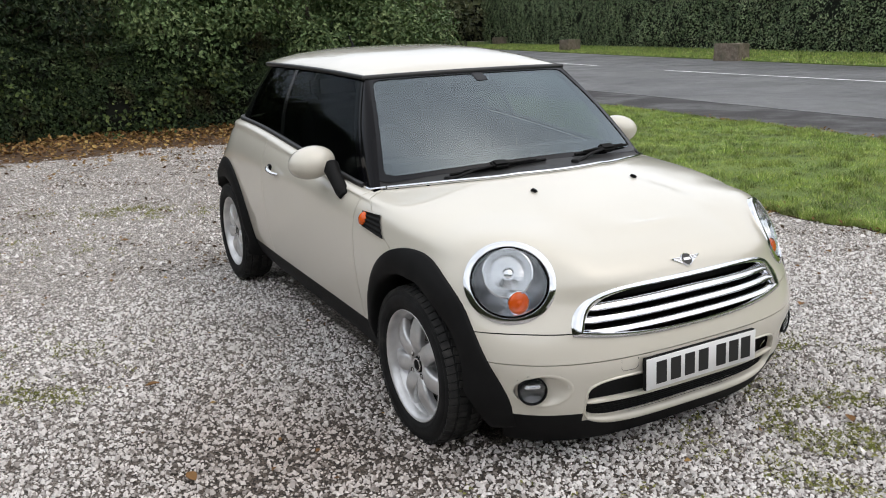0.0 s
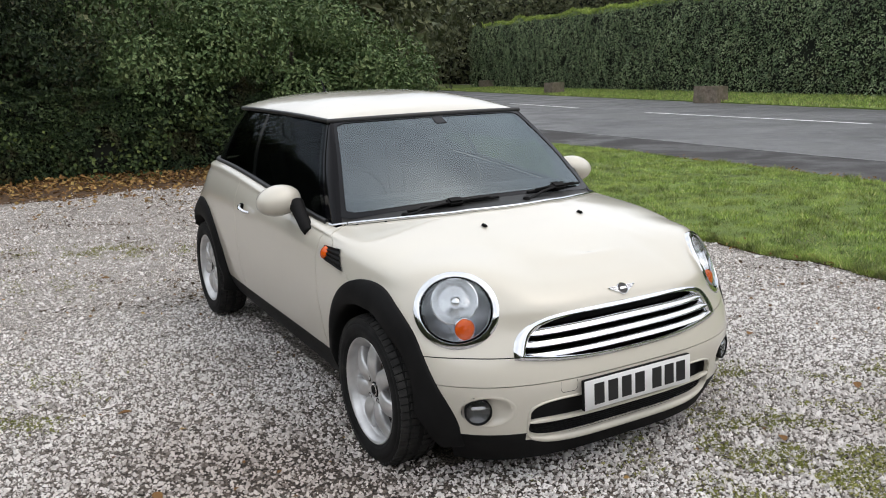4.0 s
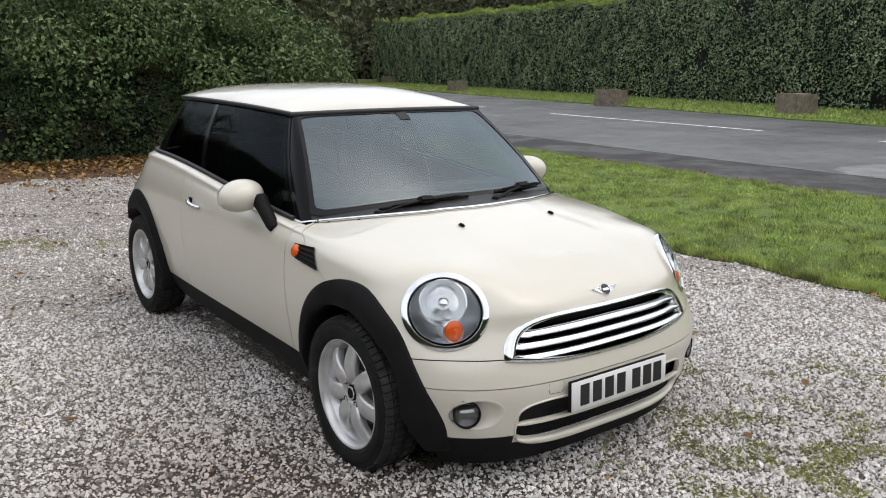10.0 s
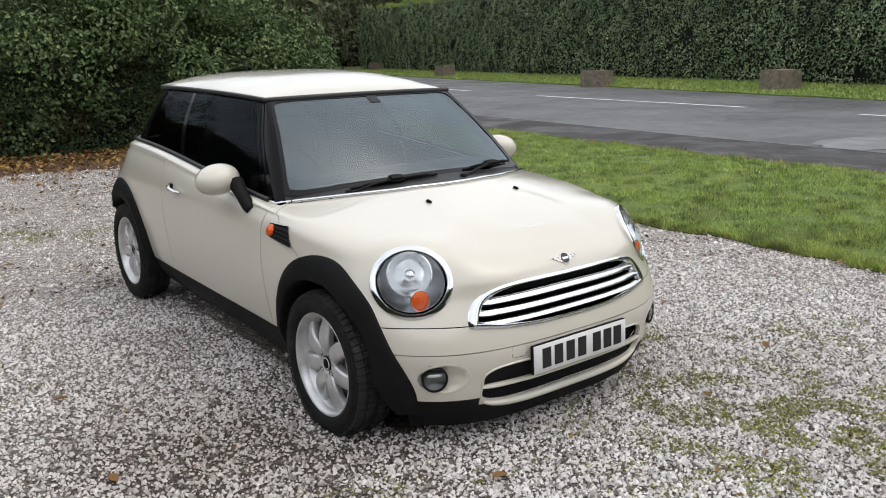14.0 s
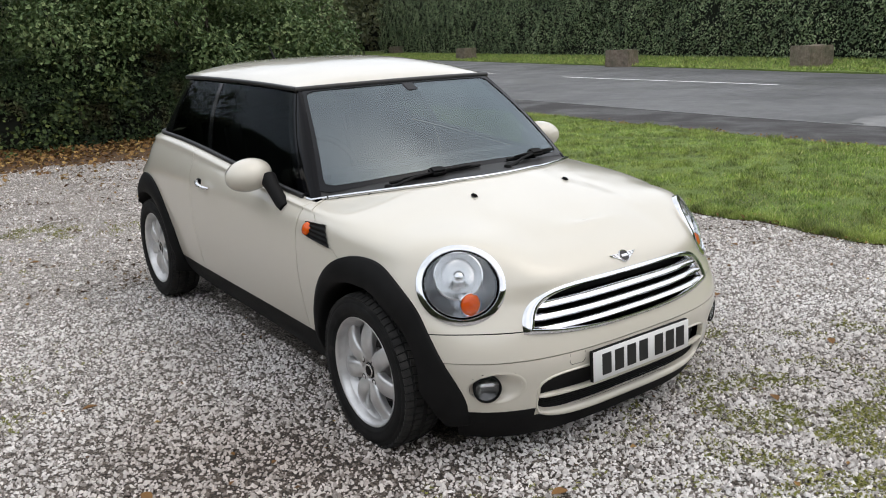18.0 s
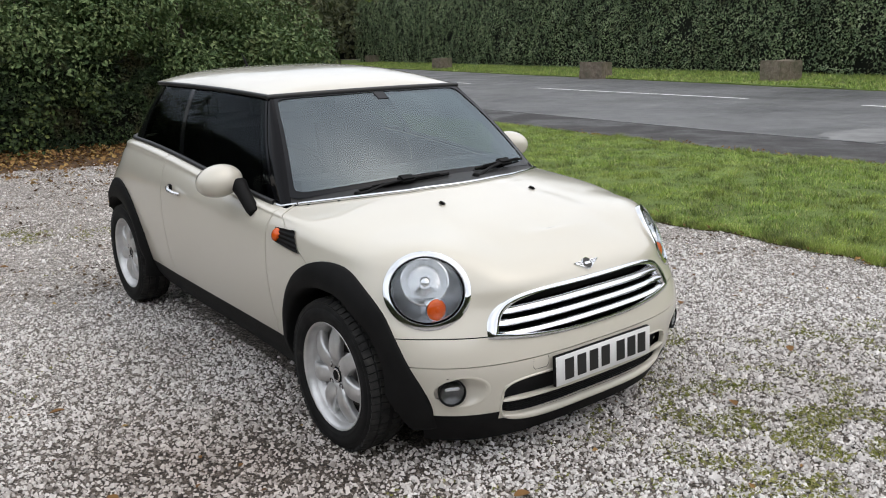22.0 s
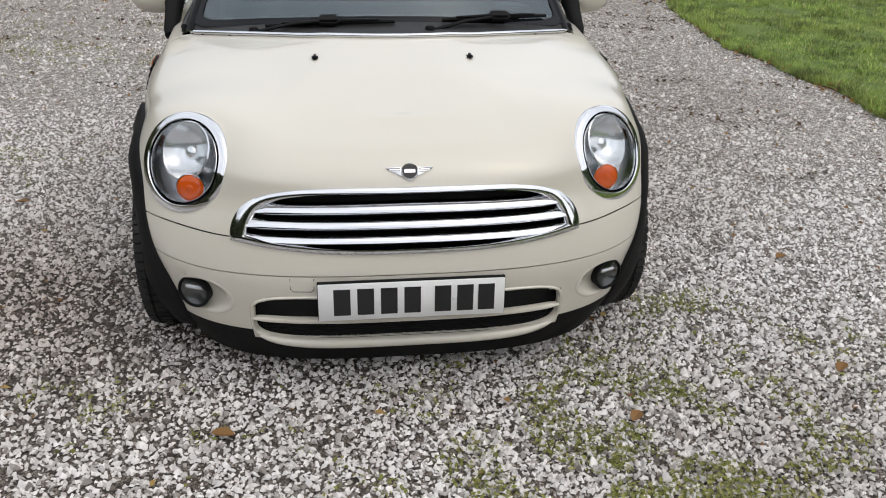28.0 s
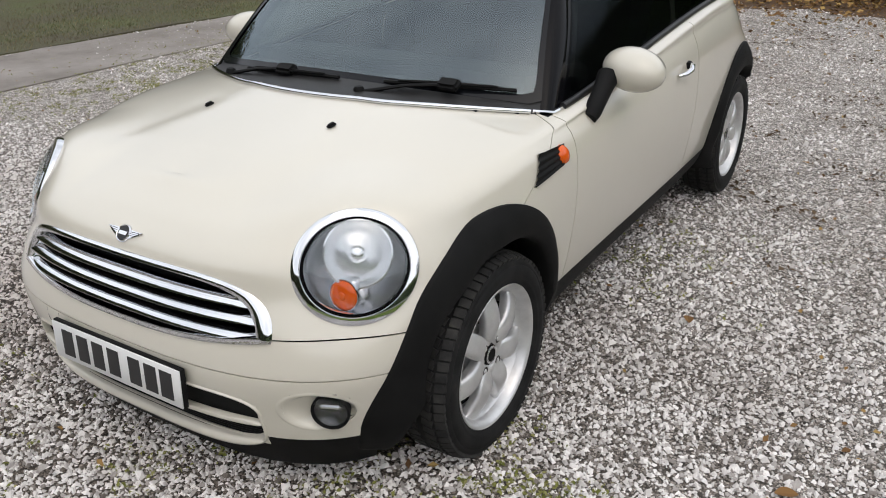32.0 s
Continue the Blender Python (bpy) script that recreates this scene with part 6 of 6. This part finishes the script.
# bits of dead grass and leaves along the verge's edges
y = rng.uniform(2, 15, 1500)
e = rng.uniform(0, 1, 1500) < 0.5
x = np.where(e, grass_edge(y) + rng.normal(0.03, 0.10, 1500), road_near(y) + rng.normal(-0.05, 0.08, 1500))
ob = leaves("verge_debris", np.c_[x, y, np.where(e, 0.03, 0.05)], np.tile([0, 0, 1.0], (1500, 1)), 0.045, leaf_fallen, rng, None, 0.5, 0.5)
tagged(ob, "dead leaves and clippings along the edges of the verge", "leaves", kind="stuff")
# a few single leaves on the gravel
for i, (x, y, a) in enumerate([(0.482, 2.352, 20), (1.528, 2.880, 80), (1.06, 4.66, 140), (1.9, 4.2, 60), (-1.3, 3.4, 200), (-2.4, 6.1, 10), (2.5, 5.2, 100), (-0.9, 2.6, 310), (2.1, 3.4, 250), (-2.9, 4.7, 30)]):
    rows = [[Vector((0.034 * (f - 0.5) * 2, 0.018 * math.sin(math.pi * f) ** 0.8 * g, 0.004 + 0.010 * abs(g) * math.sin(math.pi * f) + 0.008 * (f - 0.5) ** 2)) for g in (-1, -0.5, 0, 0.5, 1)] for f in np.linspace(0.0, 1, 9)]
    ob = part("fallen_leaf", tidy(grid_mesh(rows)), leaf_fallen)
    ob.matrix_basis = pose(x, y, 0.012, 6, 4, a)
    tagged(ob, "single curled russet leaf lying on the gravel", "leaf", "single leaves")


def grass(name, x, y, z, height, width, material, label):
    n = len(x)
    a = rng.uniform(0, 2 * np.pi, n)
    h = height * rng.uniform(0.5, 1.3, n)
    lean = rng.normal(0, 0.45, (n, 2)) * h[:, None]
    w = width * rng.uniform(0.7, 1.3, n)
    b = np.stack([x, y, z], 1)
    side = np.stack([np.cos(a) * w, np.sin(a) * w, np.zeros(n)], 1)
    tip = b + np.stack([lean[:, 0], lean[:, 1], h], 1)
    verts = np.stack([b - side, b + side, tip], 1).reshape(-1, 3)
    return tagged(arrays(name, verts, np.arange(3 * n).reshape(-1, 3), material), label, "grass", kind="stuff")


def verge_edge(y):
    """The ragged line where the grass meets the gravel."""
    return grass_edge(y) + np.array([0.14 * noise.noise((u * 1.7, 3.1, 0)) + 0.07 * noise.noise((u * 6.3, 7.7, 0)) for u in y])


n = 300000
y = np.where(rng.uniform(0, 1, n) < 0.87, 1.5 + 14.0 * rng.uniform(0, 1, n) ** 1.35, rng.uniform(-3, 1.5, n))
a, b = verge_edge(y), road_near(y)
f = rng.uniform(0.0, 1.0, n)
x = a + (b - a) * f
tuft = np.array([noise.noise((u * 1.6, w * 1.6, 8)) for u, w in zip(x, y)])
fine_tuft = np.array([noise.noise((u * 5.5, w * 5.5, 2)) for u, w in zip(x, y)])
keep = tuft + 0.5 * fine_tuft > -0.72
x, y, f, tuft, fine_tuft = x[keep], y[keep], f[keep], tuft[keep], fine_tuft[keep]
z = 0.03 + 0.05 * np.sin(np.pi * np.clip(f, 0, 1)) ** 0.7 + np.array([0.025 * noise.noise((u * 0.8, w * 0.8, 1.3)) for u, w in zip(x, y)]) - 0.008
hgt = 0.020 + 0.022 * np.clip(0.5 + tuft, 0, 1) + 0.050 * np.clip(0.25 + fine_tuft, 0, 1) ** 1.3
grass("grass", x, y, z, hgt, 0.0050, blade, "short green grass blades on the verge")
n = 42000
y = 1.2 + 13.5 * rng.uniform(0, 1, n) ** 1.3
x = verge_edge(y) + rng.gamma(1.6, 0.05, n) - 0.075
grass("grass_fringe", x, y, np.full(n, 0.006), 0.045 + 0.035 * rng.uniform(0, 1, n), 0.0036, blade, "ragged grass fringe hanging over the gravel's edge")
n = 60000
y = rng.uniform(12, 62, n)
a, b = road_far(y), hedge_far(y) + 0.6
f = rng.uniform(0, 1, n)
grass("far_grass", a + (b - a) * f, y, 0.03 + 0.10 * f, 0.10, 0.018, blade, "green grass on the verge across the road")
n = 30000
y = rng.uniform(-3, 9, n)
x = np.interp(y, [-8, 2.7, 5.4, 8.0, 10], [-1.0, -6.15, -7.45, -8.55, -9.5]) - rng.gamma(1.5, 1.4, n)
grass("rough_grass", x, y, np.full(n, 0.016), 0.034, 0.0042, blade_dry, "thin rough grass beyond the path")
